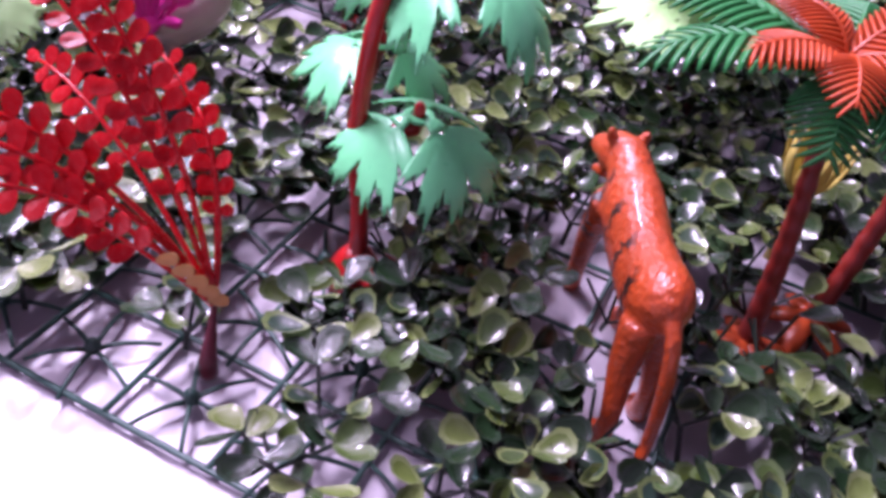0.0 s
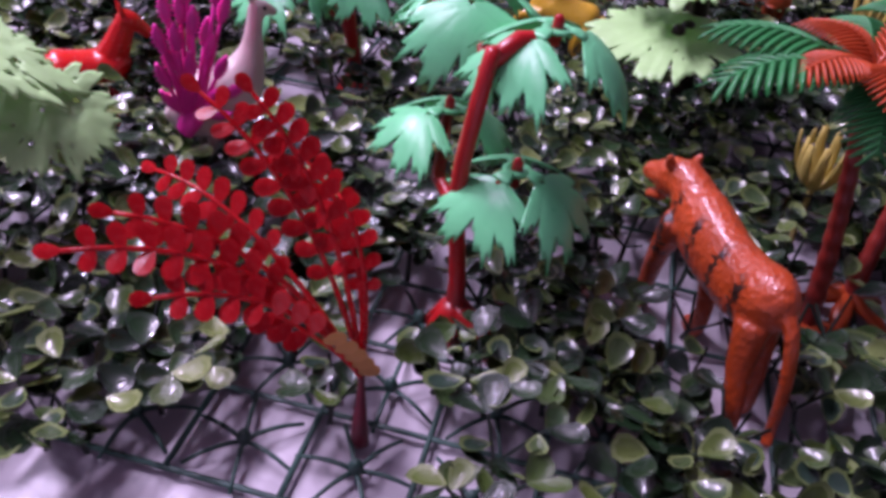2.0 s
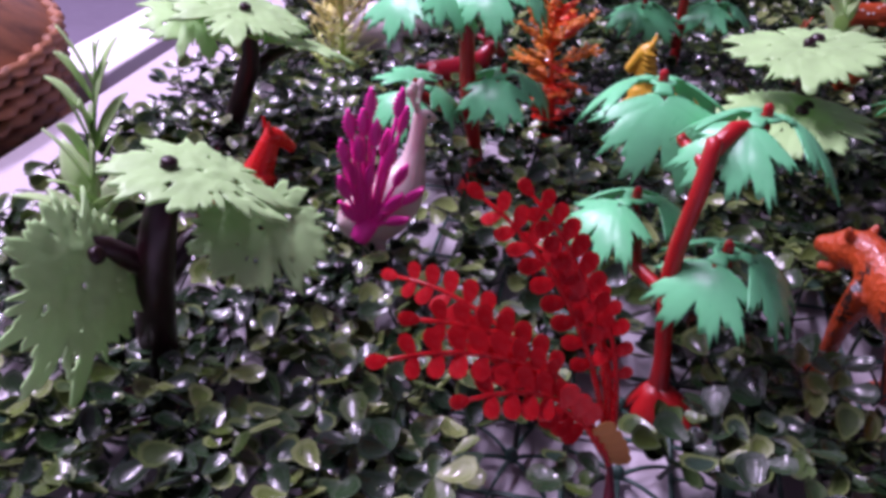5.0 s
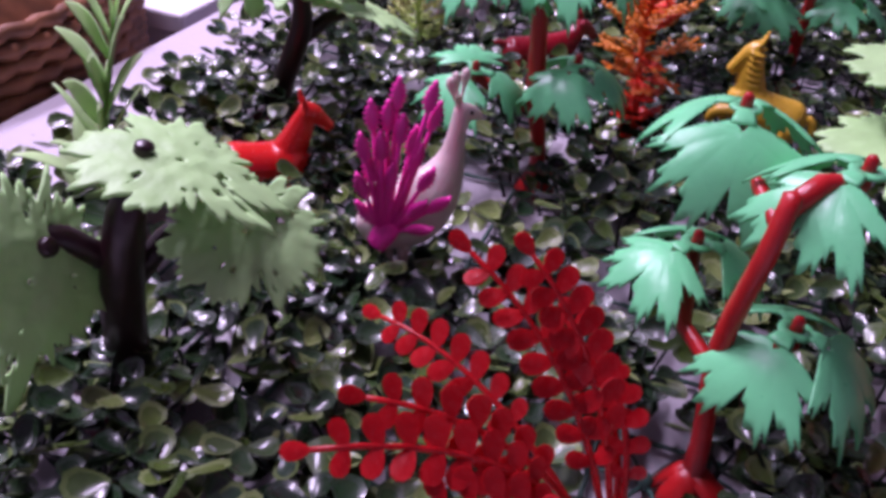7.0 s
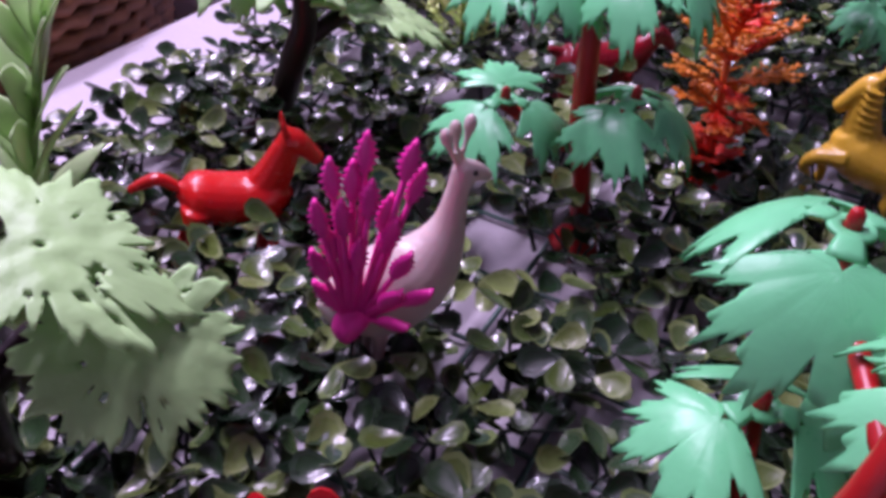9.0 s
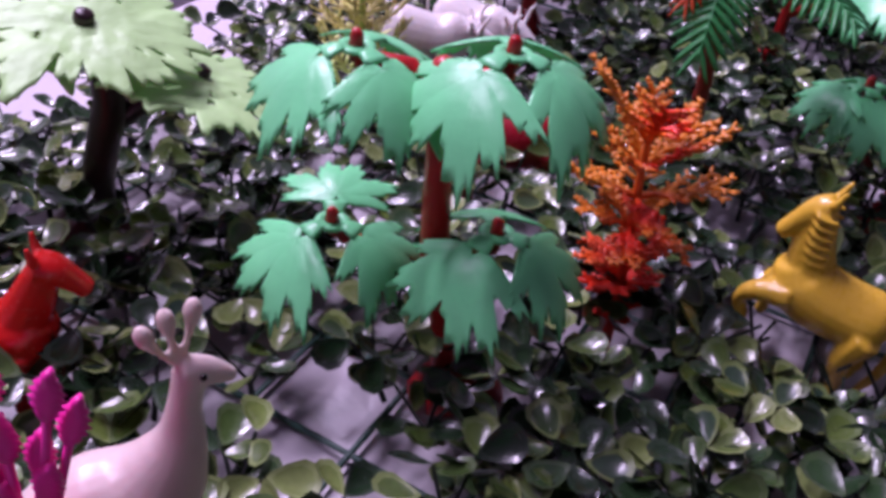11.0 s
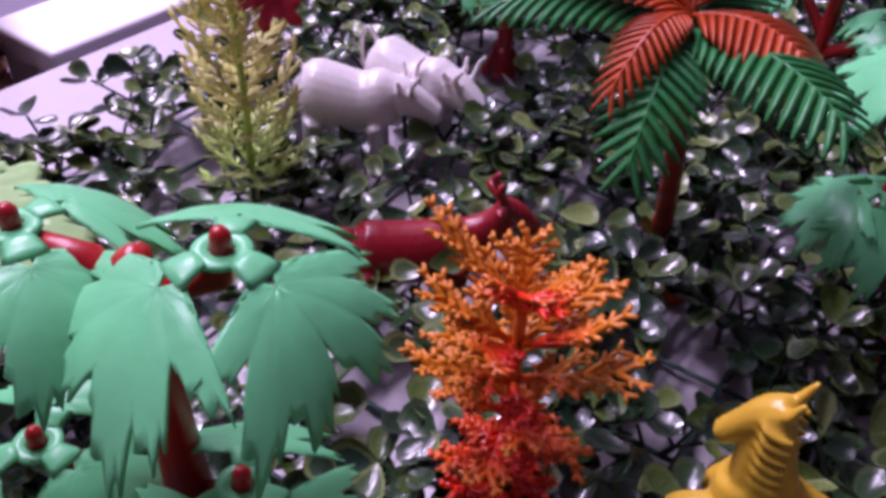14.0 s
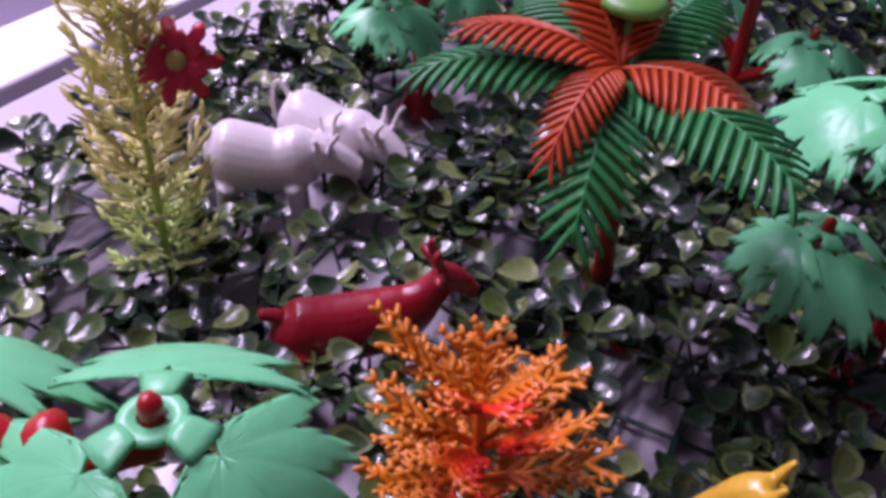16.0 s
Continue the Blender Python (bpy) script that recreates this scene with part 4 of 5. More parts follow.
def horse(m, mat, label, rear):
    bm = bmesh.new()
    loft(bm, [((-0.024, 0, 0.040), 0.006, 0.007), ((-0.019, 0, 0.040), 0.0105, 0.0115), ((-0.008, 0, 0.038), 0.0110, 0.0125), ((0.006, 0, 0.037), 0.0112, 0.0130), ((0.016, 0, 0.040), 0.0100, 0.0130), ((0.021, 0, 0.046), 0.007, 0.009)], 22)
    loft(bm, [((0.015, 0, 0.044), 0.0075, 0.0110), ((0.020, 0, 0.054), 0.0060, 0.0090), ((0.024, 0, 0.064), 0.0048, 0.0072), ((0.027, 0, 0.070), 0.0045, 0.0060)], 12, (1, 0, 0))
    if rear:
        loft(bm, [((0.023, 0, 0.072), 0.0050, 0.0054), ((0.027, 0, 0.068), 0.0048, 0.0060), ((0.031, 0, 0.060), 0.0038, 0.0046), ((0.034, 0, 0.053), 0.0034, 0.0038)], 12)
    else:
        loft(bm, [((0.023, 0, 0.071), 0.0050, 0.0056), ((0.029, 0, 0.069), 0.0050, 0.0060), ((0.035, 0, 0.064), 0.0040, 0.0045), ((0.040, 0, 0.059), 0.0035, 0.0038)], 12)
    for s in (-1, 1):
        limb(bm, [((0.0235, s * 0.0032, 0.075), 0.0020), ((0.0225, s * 0.0038, 0.082), 0.0010)])
        f = 0.003 * s
        if rear:
            limb(bm, [((0.016, s * 0.006, 0.036), 0.0062), ((0.025 + f, s * 0.0075, 0.031), 0.0042), ((0.029 + f, s * 0.0075, 0.024), 0.0032), ((0.024 + f, s * 0.0075, 0.017), 0.0028), ((0.023 + f, s * 0.0075, 0.011), 0.0030)])
        else:
            limb(bm, [((0.015, s * 0.006, 0.036), 0.0060), ((0.016 + f, s * 0.007, 0.022), 0.0038), ((0.015 + f, s * 0.007, 0.010), 0.0028), ((0.017 + f, s * 0.007, 0.002), 0.0034)])
        limb(bm, [((-0.018, s * 0.006, 0.038), 0.0078), ((-0.019 + f, s * 0.0072, 0.024), 0.0052), ((-0.024 + f, s * 0.0072, 0.013), 0.0030), ((-0.021 + f, s * 0.0072, 0.002), 0.0036)])
    if rear:
        for k in range(7):
            z = 0.049 + 0.0036 * k
            for s in (-1, 1):
                limb(bm, [((0.0105 + 0.0013 * k, s * 0.0050, z), 0.0011), ((0.017 + 0.0013 * k, s * 0.0058, z - 0.0012), 0.0011), ((0.022 + 0.0010 * k, s * 0.0044, z - 0.0004), 0.0008)])
    if rear:
        limb(bm, [((-0.026, 0, 0.045), 0.0026), ((-0.032, 0, 0.040), 0.003), ((-0.033, 0.001, 0.022), 0.0026), ((-0.031, 0.001, 0.010), 0.0014)])
    else:
        limb(bm, [((-0.026, 0, 0.045), 0.0026), ((-0.034, 0, 0.050), 0.0030), ((-0.041, 0, 0.048), 0.0028), ((-0.048, 0, 0.044), 0.0018)])
    return toy("horse", bm, mat, m, label, "toy horse", 0.0007, 9)


horse(pose(-0.150, 0.494, 0.000, 0, 0, 14) @ pose(0, 0, 0, 0, 2, 0) @ Matrix.Diagonal((0.87, 1.2, 0.86, 1)), RED_TOY, "bright red plastic horse figurine with its tail streaming out", False)
horse(pose(0.143, 0.552, 0.005, 0, 0, 150) @ pose(0, 0, 0, 0, -12, 0) @ Matrix.Diagonal((0.90, 1.25, 1.0, 1)), YELLOW_TOY, "yellow plastic horse figurine with forelegs raised", True)

# crimson cow
bm = bmesh.new()
loft(bm, [((-0.031, 0, 0.036), 0.006, 0.008), ((-0.026, 0, 0.034), 0.0095, 0.0115), ((-0.010, 0, 0.032), 0.0105, 0.0130), ((0.008, 0, 0.033), 0.0100, 0.0130), ((0.020, 0, 0.037), 0.0075, 0.0110), ((0.028, 0, 0.044), 0.0055, 0.0070), ((0.034, 0, 0.050), 0.0050, 0.0056)], 22)
loft(bm, [((0.031, 0, 0.052), 0.0052, 0.0054), ((0.038, 0, 0.049), 0.0046, 0.0048), ((0.046, 0, 0.042), 0.0034, 0.0034)], 10)
for s in (-1, 1):
    limb(bm, [((0.031, s * 0.004, 0.054), 0.0022), ((0.028, s * 0.009, 0.056), 0.0024), ((0.028, s * 0.011, 0.055), 0.0012)])
    limb(bm, [((0.031, s * 0.002, 0.057), 0.0020), ((0.028, s * 0.004, 0.062), 0.0018), ((0.030, s * 0.003, 0.065), 0.0012)])
    limb(bm, [((0.014, s * 0.006, 0.030), 0.0055), ((0.014, s * 0.007, 0.015), 0.0034), ((0.015, s * 0.007, 0.002), 0.0034)])
    limb(bm, [((-0.024, s * 0.006, 0.030), 0.0070), ((-0.026, s * 0.007, 0.015), 0.0038), ((-0.024, s * 0.007, 0.002), 0.0034)])
limb(bm, [((-0.030, 0, 0.041), 0.0028), ((-0.038, 0, 0.043), 0.0022)])
toy("cow", bm, CRIMSON_TOY, pose(0.033, 0.658, 0.0, 0, 0, 14) @ Matrix.Diagonal((0.92, 1.1, 1.0, 1)), "crimson plastic cow figurine standing in the leaves", "toy cow", 0.0007, 9)


def buffalo(m, label):
    bm = bmesh.new()
    loft(bm, [((-0.034, 0, 0.036), 0.004, 0.005), ((-0.031, 0, 0.035), 0.0085, 0.0095), ((-0.024, 0, 0.034), 0.0120, 0.0135), ((-0.012, 0, 0.032), 0.0125, 0.0140), ((0.004, 0, 0.031), 0.0115, 0.0128), ((0.016, 0, 0.033), 0.0110, 0.0130), ((0.024, 0, 0.034), 0.0085, 0.0100)], 22)
    loft(bm, [((0.020, 0, 0.036), 0.0080, 0.0085), ((0.030, 0, 0.035), 0.0072, 0.0076), ((0.040, 0, 0.032), 0.0058, 0.0060), ((0.050, 0, 0.028), 0.0046, 0.0046)], 12)
    for s in (-1, 1):
        limb(bm, [((0.034, s * 0.005, 0.039), 0.0018), ((0.035, s * 0.009, 0.045), 0.0016), ((0.039, s * 0.008, 0.049), 0.0010)])
        limb(bm, [((0.028, s * 0.006, 0.041), 0.0020), ((0.026, s * 0.009, 0.046), 0.0012)])
        limb(bm, [((0.014, s * 0.008, 0.026), 0.0060), ((0.015, s * 0.008, 0.012), 0.0042), ((0.016, s * 0.008, 0.002), 0.0042)])
        limb(bm, [((-0.022, s * 0.008, 0.026), 0.0070), ((-0.024, s * 0.008, 0.012), 0.0044), ((-0.022, s * 0.008, 0.002), 0.0042)])
    limb(bm, [((-0.030, 0, 0.044), 0.0015), ((-0.037, 0, 0.049), 0.0014), ((-0.042, 0, 0.043), 0.0014), ((-0.041, 0, 0.030), 0.0014)])
    return toy("buffalo", bm, WHITE_TOY, m, label, "toy buffalo", 0.0007, 9)


buffalo(pose(-0.014, 0.755, 0.002, 0, 0, 2) @ Matrix.Diagonal((0.80, 1.2, 1.15, 1)), "glossy white plastic buffalo figurine with curled horns")
buffalo(pose(0.012, 0.778, 0.002, 0, 0, -26) @ Matrix.Diagonal((0.80, 1.2, 1.15, 1)), "glossy white plastic buffalo figurine behind its twin")


def deer(m, label):
    bm = bmesh.new()
    loft(bm, [((-0.026, 0, 0.040), 0.008, 0.009), ((-0.018, 0, 0.041), 0.011, 0.013), ((0.0, 0, 0.040), 0.011, 0.013), ((0.016, 0, 0.042), 0.009, 0.012), ((0.024, 0, 0.052), 0.006, 0.008), ((0.028, 0, 0.062), 0.005, 0.006)], 12)
    loft(bm, [((0.026, 0, 0.064), 0.005, 0.005), ((0.036, 0, 0.060), 0.0036, 0.0038)], 10)
    for s in (-1, 1):
        limb(bm, [((0.014, s * 0.006, 0.036), 0.0056), ((0.015, s * 0.007, 0.002), 0.003)])
        limb(bm, [((-0.018, s * 0.006, 0.036), 0.0068), ((-0.019, s * 0.007, 0.002), 0.003)])
        limb(bm, [((0.025, s * 0.003, 0.067), 0.0016), ((0.022, s * 0.007, 0.076), 0.0012)])
    ob = toy("deer", bm, DEER_TOY, m, label, "toy deer", 0.001, 3)
    rnd = random.Random(8)
    for k in range(14):
        bm = bmesh.new()
        sd = 1 if k % 2 else -1
        a = rnd.uniform(0.15, 1.25)
        ball(bm, (-0.020 + 0.0026 * k, sd * 0.0108 * math.cos(a), 0.0405 + 0.0126 * math.sin(a)), 0.0014)
        part("spot", bm, SPOT, ob, "white painted spot")
    return ob


deer(pose(0.325, 0.600, 0, 0, 0, 120), "orange brown plastic deer figurine with white spots")
deer(pose(0.47, 0.735, 0, 0, 0, 160), "orange brown plastic deer figurine far back on the mat")

# ---- peacock ----
peacock = thing("peacock", pose(-0.081, 0.420, 0.002, 0, 0, 24), "white plastic peacock figurine with a magenta fan tail", "toy peacock", "toy animals on the mat")
bm = bmesh.new()
loft(bm, [((-0.022, 0, 0.047), 0.007, 0.008), ((-0.011, 0, 0.047), 0.0125, 0.0150), ((0.002, 0, 0.049), 0.0145, 0.0175), ((0.013, 0, 0.056), 0.0115, 0.0140), ((0.020, 0, 0.069), 0.0066, 0.0070), ((0.022, 0, 0.081), 0.0042, 0.0042), ((0.024, 0, 0.091), 0.0042, 0.0042)], 22)
loft(bm, [((0.022, 0, 0.092), 0.0042, 0.0046), ((0.028, 0, 0.091), 0.0036, 0.0038), ((0.034, 0, 0.088), 0.0016, 0.0018)], 10)
for s in (-1, 1):
    limb(bm, [((-0.004, s * 0.005, 0.046), 0.0060), ((-0.005, s * 0.006, 0.026), 0.0024), ((-0.004, s * 0.006, 0.003), 0.0018)])
for i, (dx, dy) in enumerate(((-0.007, -0.003), (-0.002, 0.001), (0.004, 0.003))):
    limb(bm, [((0.022, 0, 0.094), 0.0012), ((0.022 + dx * 0.7, dy * 0.7, 0.102), 0.0011), ((0.022 + dx, dy, 0.107), 0.0024), ((0.022 + dx * 1.1, dy * 1.1, 0.110), 0.0016)])
body = part("body", bm, CREAM_TOY, peacock)
skin(body, 0.0007, 8)
for s in (-1, 1):
    bm = bmesh.new()
    ball(bm, (0.0265, s * 0.0036, 0.0925), 0.0009)
    part("eye", bm, EYE, peacock, "painted black eye")
rnd = random.Random(2)
# each feather's tip in millimetres: sideways and up from the fan's root
FAN = [(-9, 11), (-12, 28), (-8, 35), (-11, 45), (-7, 57), (-3, 46), (4, 66), (6, 53), (12, 47), (18, 66), (21, 57), (14, 41), (19, 34), (26, 23), (17, 20), (20, 9), (0, 57), (3, 33)]
for k, (u, h) in enumerate(FAN):
    root = V((-0.017, -0.010, 0.047)) + V((0.91, -0.41, 0)) * (u * 0.00022) + V((0, 0, 0.0001 * h))
    end = root + V((0.91, -0.41, 0)) * (u * 0.00078 - 0.001) + V((0, 0, 0.00098 * h)) + V((-0.41, -0.91, 0)) * (0.003 * (k % 2) + (0.010 if u > 8 and h < 36 else 0.0))
    tip = root.lerp(end, 0.40) if (end - root).length < 0.022 else end - (end - root).normalized() * 0.0125
    bm = bmesh.new()
    d = (tip - root).normalized()
    tube(bm, [root, root.lerp(tip, 0.4), tip], 0.0014, 0.0010, 6)
    secs = []
    for j in range(13):
        f = j / 12
        w = 0.0039 * math.sin(math.pi * (0.12 + 0.86 * f)) ** 0.8
        secs.append((tip + d * (-0.001 + 0.0135 * f), max(0.0006, w * (1.0 if j % 2 else 0.58)), 0.0016))
    loft(bm, secs, 6, (-0.41, -0.91, 0.01))
    part("tail_feather", bm, MAGENTA, peacock, "magenta plastic tail feather")
bm = bmesh.new()
loft(bm, [((-0.012, -0.007, 0.050), 0.006, 0.004), ((-0.017, -0.009, 0.047), 0.007, 0.0045), ((-0.020, -0.008, 0.040), 0.005, 0.003)], 12)
part("tail_root", bm, MAGENTA, peacock, "magenta tail root")

# ---- beyond the mat ----
# wicker basket on the floor side of the table
basket = thing("wicker_basket", MAT @ pose(-0.81, 0.465, -0.75), "brown woven wicker basket standing beyond the table's edge", "basket")
bm = bmesh.new()
loft(bm, [((0, 0, 0.0), 0.20, 0.20), ((0, 0, 0.45), 0.235, 0.235), ((0, 0, 0.79), 0.24, 0.24)], 40, (1, 0, 0))
part("wall", bm, WICKER, basket)
for j in range(35):
    z = 0.40 + 0.0115 * j
    bm = bmesh.new()
    n = 120
    ring = []
    for k in range(n):
        a = k * math.tau / n
        rr = 0.2405 + 0.0042 * math.sin(k * math.pi + j * math.pi + 0.7)
        ring.append([bm.verts.new(((rr + 0.0045 * math.cos(c * math.tau / 5)) * math.cos(a), (rr + 0.0045 * math.cos(c * math.tau / 5)) * math.sin(a), z + 0.0058 * math.sin(c * math.tau / 5))) for c in range(5)])
    for k in range(n):
        for c in range(5):
            bm.faces.new((ring[k][c], ring[(k + 1) % n][c], ring[(k + 1) % n][(c + 1) % 5], ring[k][(c + 1) % 5]))
    part("strand", bm, WICKER, basket)

bm = bmesh.new()
box(bm, -0.695, -0.622, 0.675, 1.02, -0.052, -0.030, 0.004)
box(bm, -0.690, -0.627, 0.680, 1.015, -0.745, -0.052)
structure("white_ledge", bm, BOARD, MAT, "plain white ledge standing beyond the table", "ledge")
bm = bmesh.new()
box(bm, -0.215, 0.40, 1.045, 1.40, 0.002, 0.16, 0.01)
ob = new("navy_box", finish("navy_box", bm, NAVY))
ob.matrix_world = MAT
tagged(ob, "dark navy box at the far end of the table", "box")
bm = bmesh.new()
box(bm, 0.16, 0.36, 0.88, 1.00, 0.004, 0.08, 0.01)
ob = new("purple_box", finish("purple_box", bm, PURPLE))
ob.matrix_world = MAT
tagged(ob, "purple box on the table beside the mat", "box")

# ---- boxwood mat ----
U0, U1, V0, V1, STEP = -0.46, 0.40, 0.16, 1.025, 0.043
mat_thing = thing("boxwood_mat", MAT, "artificial boxwood mat, glossy dark green leaves on a plastic lattice", "artificial hedge")
bm = bmesh.new()
nu, nv = int((U1 - U0) / STEP), int((V1 - V0) / STEP)
for i in range(nu + 1):
    u = U0 + i * STEP
    loft(bm, [((u, V0, 0.0035), 0.0013, 0.0011), ((u, V1, 0.0035), 0.0013, 0.0011)], 5)
for j in range(nv + 1):
    v = V0 + j * STEP
    loft(bm, [((U0, v, 0.0032), 0.0013, 0.0011), ((U1, v, 0.0032), 0.0013, 0.0011)], 5)
for i in range(nu + 1):
    for j in range(nv + 1):
        u, v = U0 + (i + 0.5) * STEP, V0 + (j + 0.45) * STEP
        if v < 0.29 and -0.24 < u < -0.03:
            for k in range(6):
                a = radians(60 * k + 17 * i + 31 * j)
                d = V((math.cos(a), math.sin(a), 0))
                tube(bm, curve_pts(V((u, v, 0.004)), V((u, v, 0.008)) + d * 0.010, V((u, v, 0.003)) + d * 0.023, 4), 0.0011, 0.0008, 5)
            ball(bm, (u, v, 0.006), 0.003, 0.003, 0.004, 8)
part("lattice", bm, LATTICE, mat_thing, "dark green plastic lattice")

# the leaf's pattern: a rounded blade with a paler rim, cupped along its midrib
N = 10
leaf_v, leaf_f, leaf_m = [], [], []
for ring, sc in enumerate((1.0, 0.74)):
    for k in range(N):
        a = k * math.tau / N
        x = 0.5 + 0.5 * math.cos(a) * sc
        wdt = 0.42 * (0.36 + 0.88 * x)
        y = math.sin(a) * sc * wdt
        leaf_v.append((x, y, 0.62 * y * y + 0.22 * (x - 0.35) ** 2 + (0.0 if ring else 0.012)))
leaf_v.append((0.55, 0, -0.045))
for k in range(N):
    leaf_f.append((k, (k + 1) % N, N + (k + 1) % N, N + k))
    leaf_m.append(1)
for k in range(N):
    leaf_f.append((N + k, N + (k + 1) % N, 2 * N))
    leaf_m.append(0)
LV = np.array(leaf_v)

rng = np.random.default_rng(4)
stem_bm_v, stem_bm_f = [], []
poses = []


def stick(p, q, r):
    d = q - p
    d = d / np.linalg.norm(d)
    s = np.cross(d, [0.31, 0.2, 0.93])
    s /= np.linalg.norm(s)
    t = np.cross(d, s)
    b = len(stem_bm_v)
    for c in (p, q):
        for k in range(3):
            an = k * math.tau / 3
            stem_bm_v.append(tuple(c + r * (s * math.cos(an) + t * math.sin(an))))
    for k in range(3):
        stem_bm_f.append((b + k, b + (k + 1) % 3, b + 3 + (k + 1) % 3, b + 3 + k))


# room that the toys keep free: ends of a line on the floor plan, and a radius
CLEAR = [((0.114, 0.205), (0.108, 0.315), 0.013), ((0.013, 0.280), (0.013, 0.290), 0.010), ((-0.175, 0.497), (-0.130, 0.508), 0.009), ((0.132, 0.546), (0.166, 0.530), 0.017),
         ((0.008, 0.652), (0.055, 0.664), 0.008), ((-0.036, 0.754), (0.004, 0.757), 0.010), ((-0.006, 0.787), (0.034, 0.768), 0.010), ((0.172, 0.258), (0.172, 0.266), 0.012), ((-0.036, 0.215), (-0.036, 0.238), 0.008)]
TO_MAT = MAT.inverted()
CLEAR = [(np.array((TO_MAT @ V((*p, 0)))[:2]), np.array((TO_MAT @ V((*q, 0)))[:2]), r) for p, q, r in CLEAR]


def put_leaf(p, d, size):
    tip = (p + d / np.linalg.norm(d) * size * 0.6)[:2]
    for e, f, r in CLEAR:
        t = min(1.0, max(0.0, float(np.dot(tip - e, f - e) / (np.dot(f - e, f - e) + 1e-9))))
        if np.linalg.norm(tip - e - t * (f - e)) < r + 0.3 * size:
            return
    n = np.array([rng.normal(0, 0.55), rng.normal(0, 0.55), 1.0])
    x = d / np.linalg.norm(d)
    y = np.cross(n, x)
    y /= np.linalg.norm(y)
    poses.append((p, x, y, np.cross(x, y), size))


HALF = STEP / 2
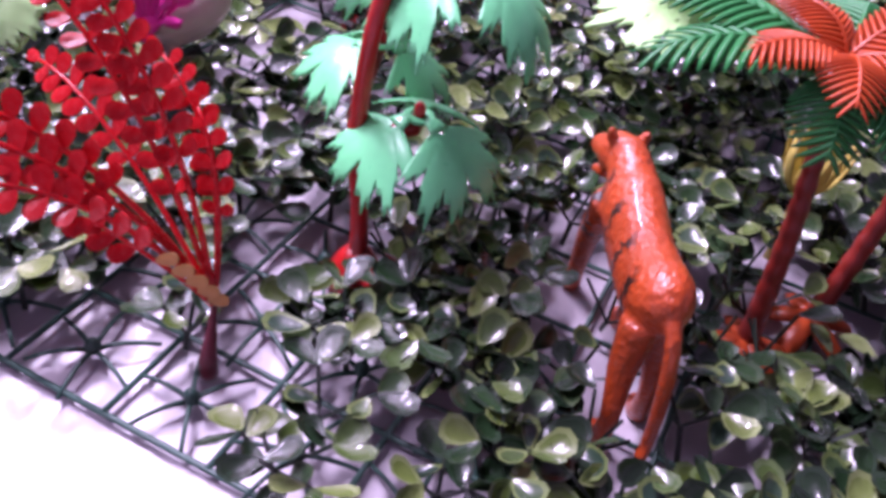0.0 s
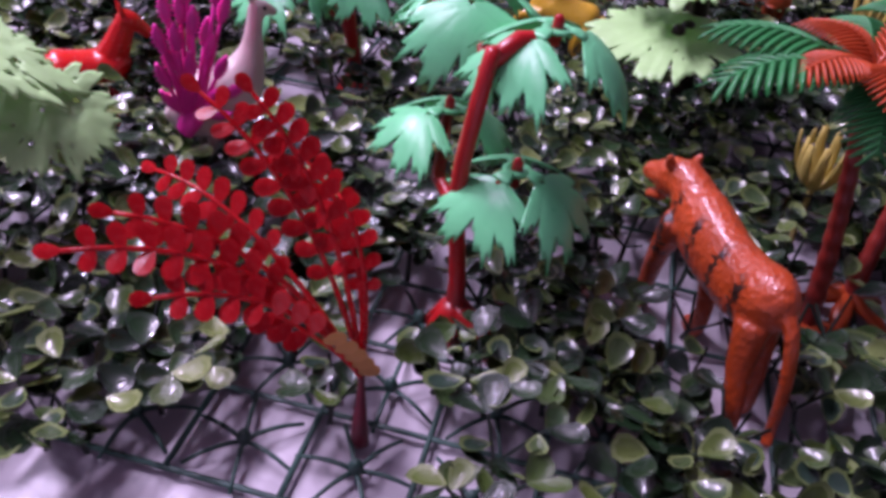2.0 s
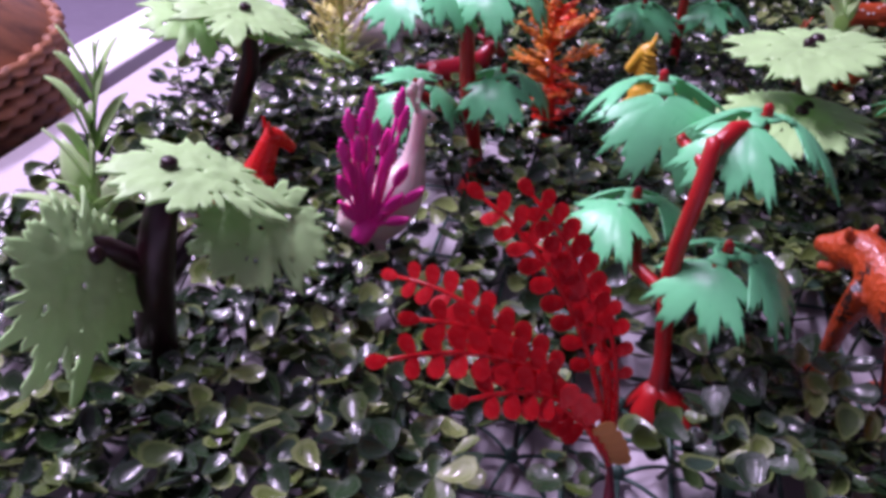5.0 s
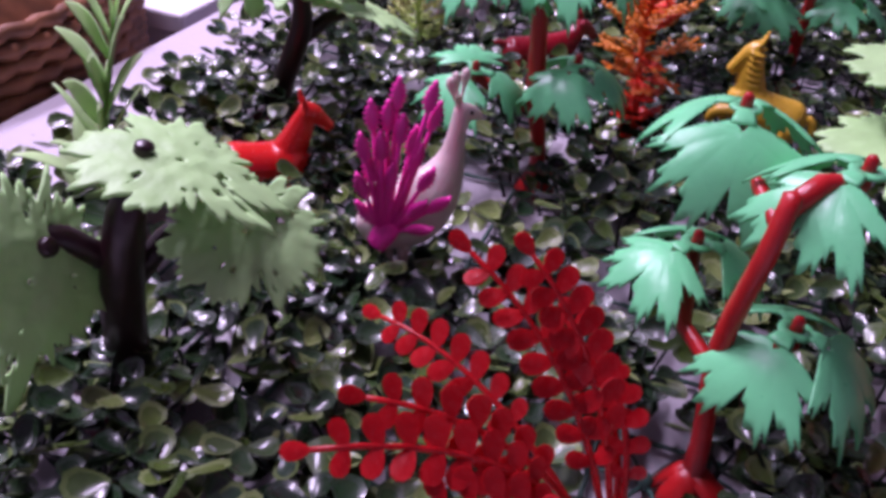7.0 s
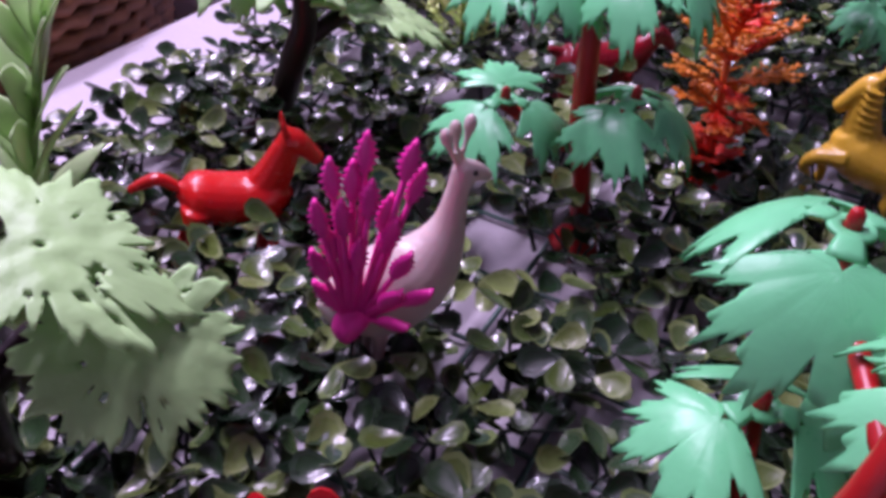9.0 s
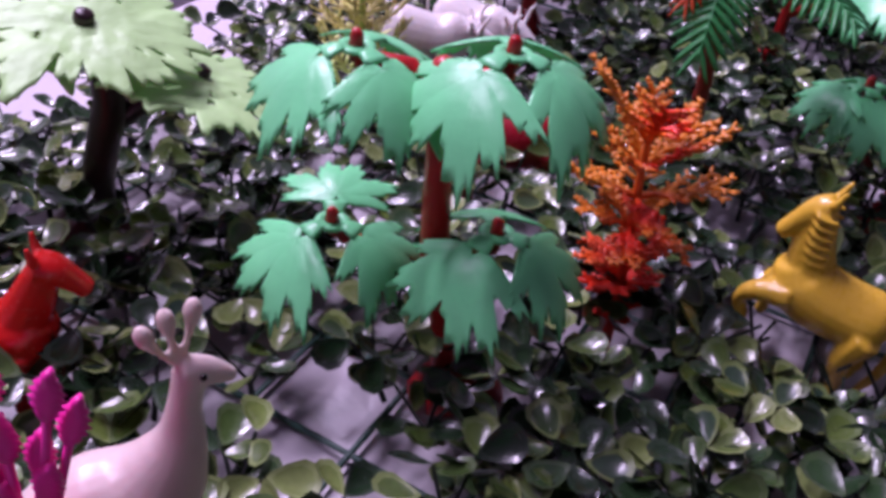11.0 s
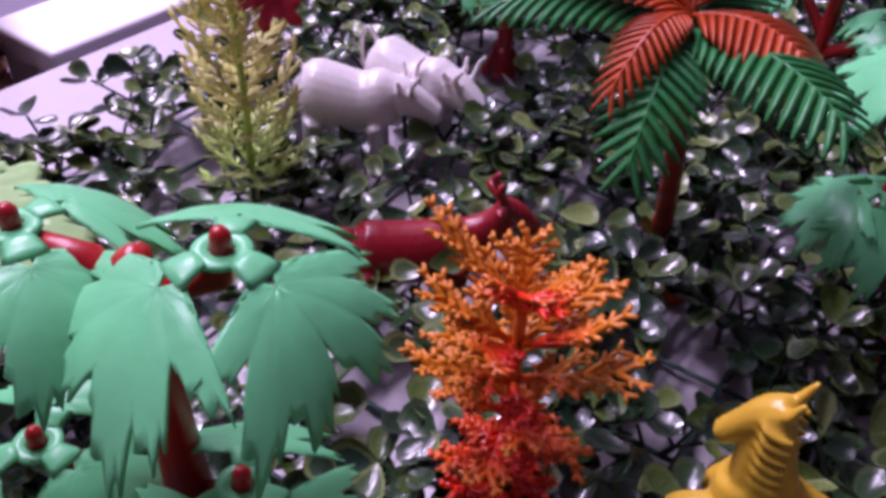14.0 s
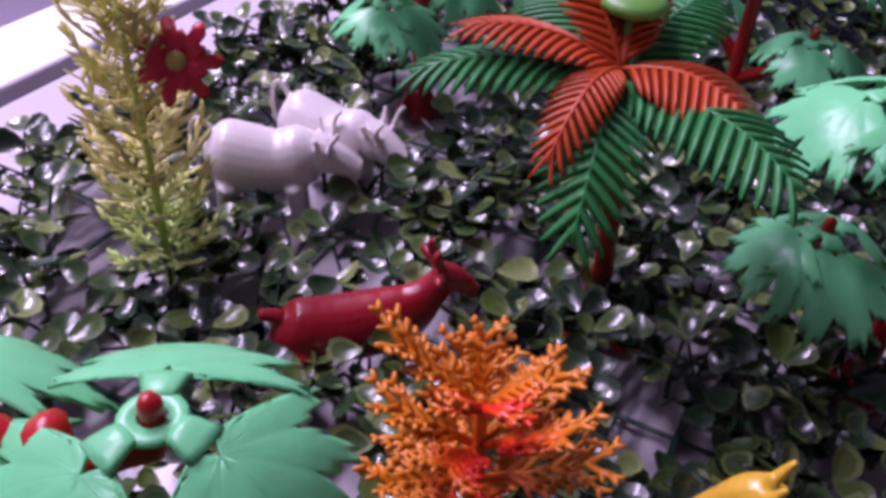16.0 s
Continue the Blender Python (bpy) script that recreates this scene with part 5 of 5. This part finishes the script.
# places where the sprigs stand thin and the table shows
THIN = [(-0.119, 0.768, 0.018), (-0.130, 0.742, 0.016), (-0.168, 0.676, 0.022), (-0.095, 0.615, 0.018), (-0.169, 0.610, 0.018), (-0.169, 0.400, 0.018), (-0.235, 0.397, 0.012), (-0.020, 0.310, 0.012), (0.010, 0.312, 0.012),
        (-0.129, 0.338, 0.014), (-0.188, 0.532, 0.014), (-0.306, 0.467, 0.014), (-0.193, 0.557, 0.014), (-0.357, 0.664, 0.014), (-0.203, 0.765, 0.018), (-0.258, 0.608, 0.016)]
i = 0
for iu in range(int((U1 - U0) / HALF) + 1):
    for iv in range(int((V1 - V0) / HALF) + 1):
        u, v = U0 + iu * HALF, V0 + iv * HALF
        # the near corner of the mat has shed most of its sprigs
        bare = -0.215 < u < -0.095 and v < 0.176 + (u + 0.215) * 0.46
        worn = u < -0.135 and v < 0.176 + (u + 0.215) * 0.30
        if bare and rng.random() < (0.92 if worn else 0.86):
            continue
        if rng.random() < 0.30 or any((u - p) ** 2 + (v - q) ** 2 < r * r for p, q, r in THIN):
            continue
        c = np.array([u + rng.normal(0, 0.004), v + rng.normal(0, 0.004), 0.004])
        h = rng.uniform(0.006, 0.018)
        top = c + np.array([rng.normal(0, 0.002), rng.normal(0, 0.002), h])
        stick(c, top, 0.0013)
        nb = rng.integers(3, 6)
        a0 = rng.uniform(0, 6.28)
        for k in range(nb):
            a = a0 + k * math.tau / nb + rng.normal(0, 0.25)
            lift = rng.uniform(0.5, 1.9)
            d = np.array([math.cos(a), math.sin(a), lift])
            d /= np.linalg.norm(d)
            ln = rng.uniform(0.012, 0.024)
            end = top + d * ln
            stick(top, end, 0.0008)
            flat = np.array([d[0], d[1], 0.0])
            flat /= np.linalg.norm(flat)
            side = np.array([-flat[1], flat[0], 0.0])
            # crossed pairs of leaves: a wide one at the tip, a smaller one below it, a low one on the stem
            for q, ahead, wide, size in ((1.0, 0.80, 0.62, 1.0), (0.86, -0.45, 0.75, 0.8), (0.40, 0.25, 1.0, 0.85)):
                p = top + d * ln * q
                for s in (-1, 1):
                    if rng.random() < (0.12 if q == 1.0 else 0.52):
                        continue
                    put_leaf(p, flat * ahead + side * s * wide + np.array([0, 0, rng.normal(0.10, 0.20)]), size * rng.uniform(0.0125, 0.0168))

P = np.array([q[0] for q in poses])
X = np.array([q[1] for q in poses])
Y = np.array([q[2] for q in poses])
Z = np.array([q[3] for q in poses])
S = np.array([q[4] for q in poses])
# the leaves along the way the camera passes nearest stand as single pieces
near = np.where((P[:, 1] < 0.36) & (P[:, 0] > -0.22) & (P[:, 0] < 0.02) & (P[:, 2] > 0.022))[0][:300]
single = np.zeros(len(P), bool)
single[near] = True
me = bpy.data.meshes.new("leaf")
me.from_pydata(leaf_v, [], leaf_f)
me.materials.append(BLADE)
me.materials.append(RIM)
me.polygons.foreach_set("material_index", leaf_m)
me.polygons.foreach_set("use_smooth", [True] * len(leaf_f))
for k in near:
    ob = new("leaf", me)
    ob.parent = mat_thing
    m = Matrix(((X[k][0], Y[k][0], Z[k][0], P[k][0]), (X[k][1], Y[k][1], Z[k][1], P[k][1]), (X[k][2], Y[k][2], Z[k][2], P[k][2]), (0, 0, 0, 1)))
    ob.matrix_basis = m @ Matrix.Diagonal((S[k], S[k], S[k], 1))
rest = np.where(~single)[0]
allv = (P[rest, None, :] + S[rest, None, None] * (LV[None, :, 0:1] * X[rest, None, :] + LV[None, :, 1:2] * Y[rest, None, :] + LV[None, :, 2:3] * Z[rest, None, :])).reshape(-1, 3)
faces, nvert = [], len(leaf_v)
for j in range(len(rest)):
    o = j * nvert
    faces.extend(tuple(o + q for q in f) for f in leaf_f)
me = bpy.data.meshes.new("leaves")
me.from_pydata(allv.tolist(), [], faces)
me.materials.append(BLADE)
me.materials.append(RIM)
me.polygons.foreach_set("material_index", leaf_m * len(rest))
me.polygons.foreach_set("use_smooth", [True] * len(faces))
ob = new("foliage", me)
ob.parent = mat_thing
tagged(ob, "glossy dark green boxwood leaves", kind="stuff")
me = bpy.data.meshes.new("stems")
me.from_pydata(stem_bm_v, [], stem_bm_f)
me.materials.append(STEM)
ob = new("stem_tangle", me)
ob.parent = mat_thing
tagged(ob, "thin dark stems", kind="stuff")
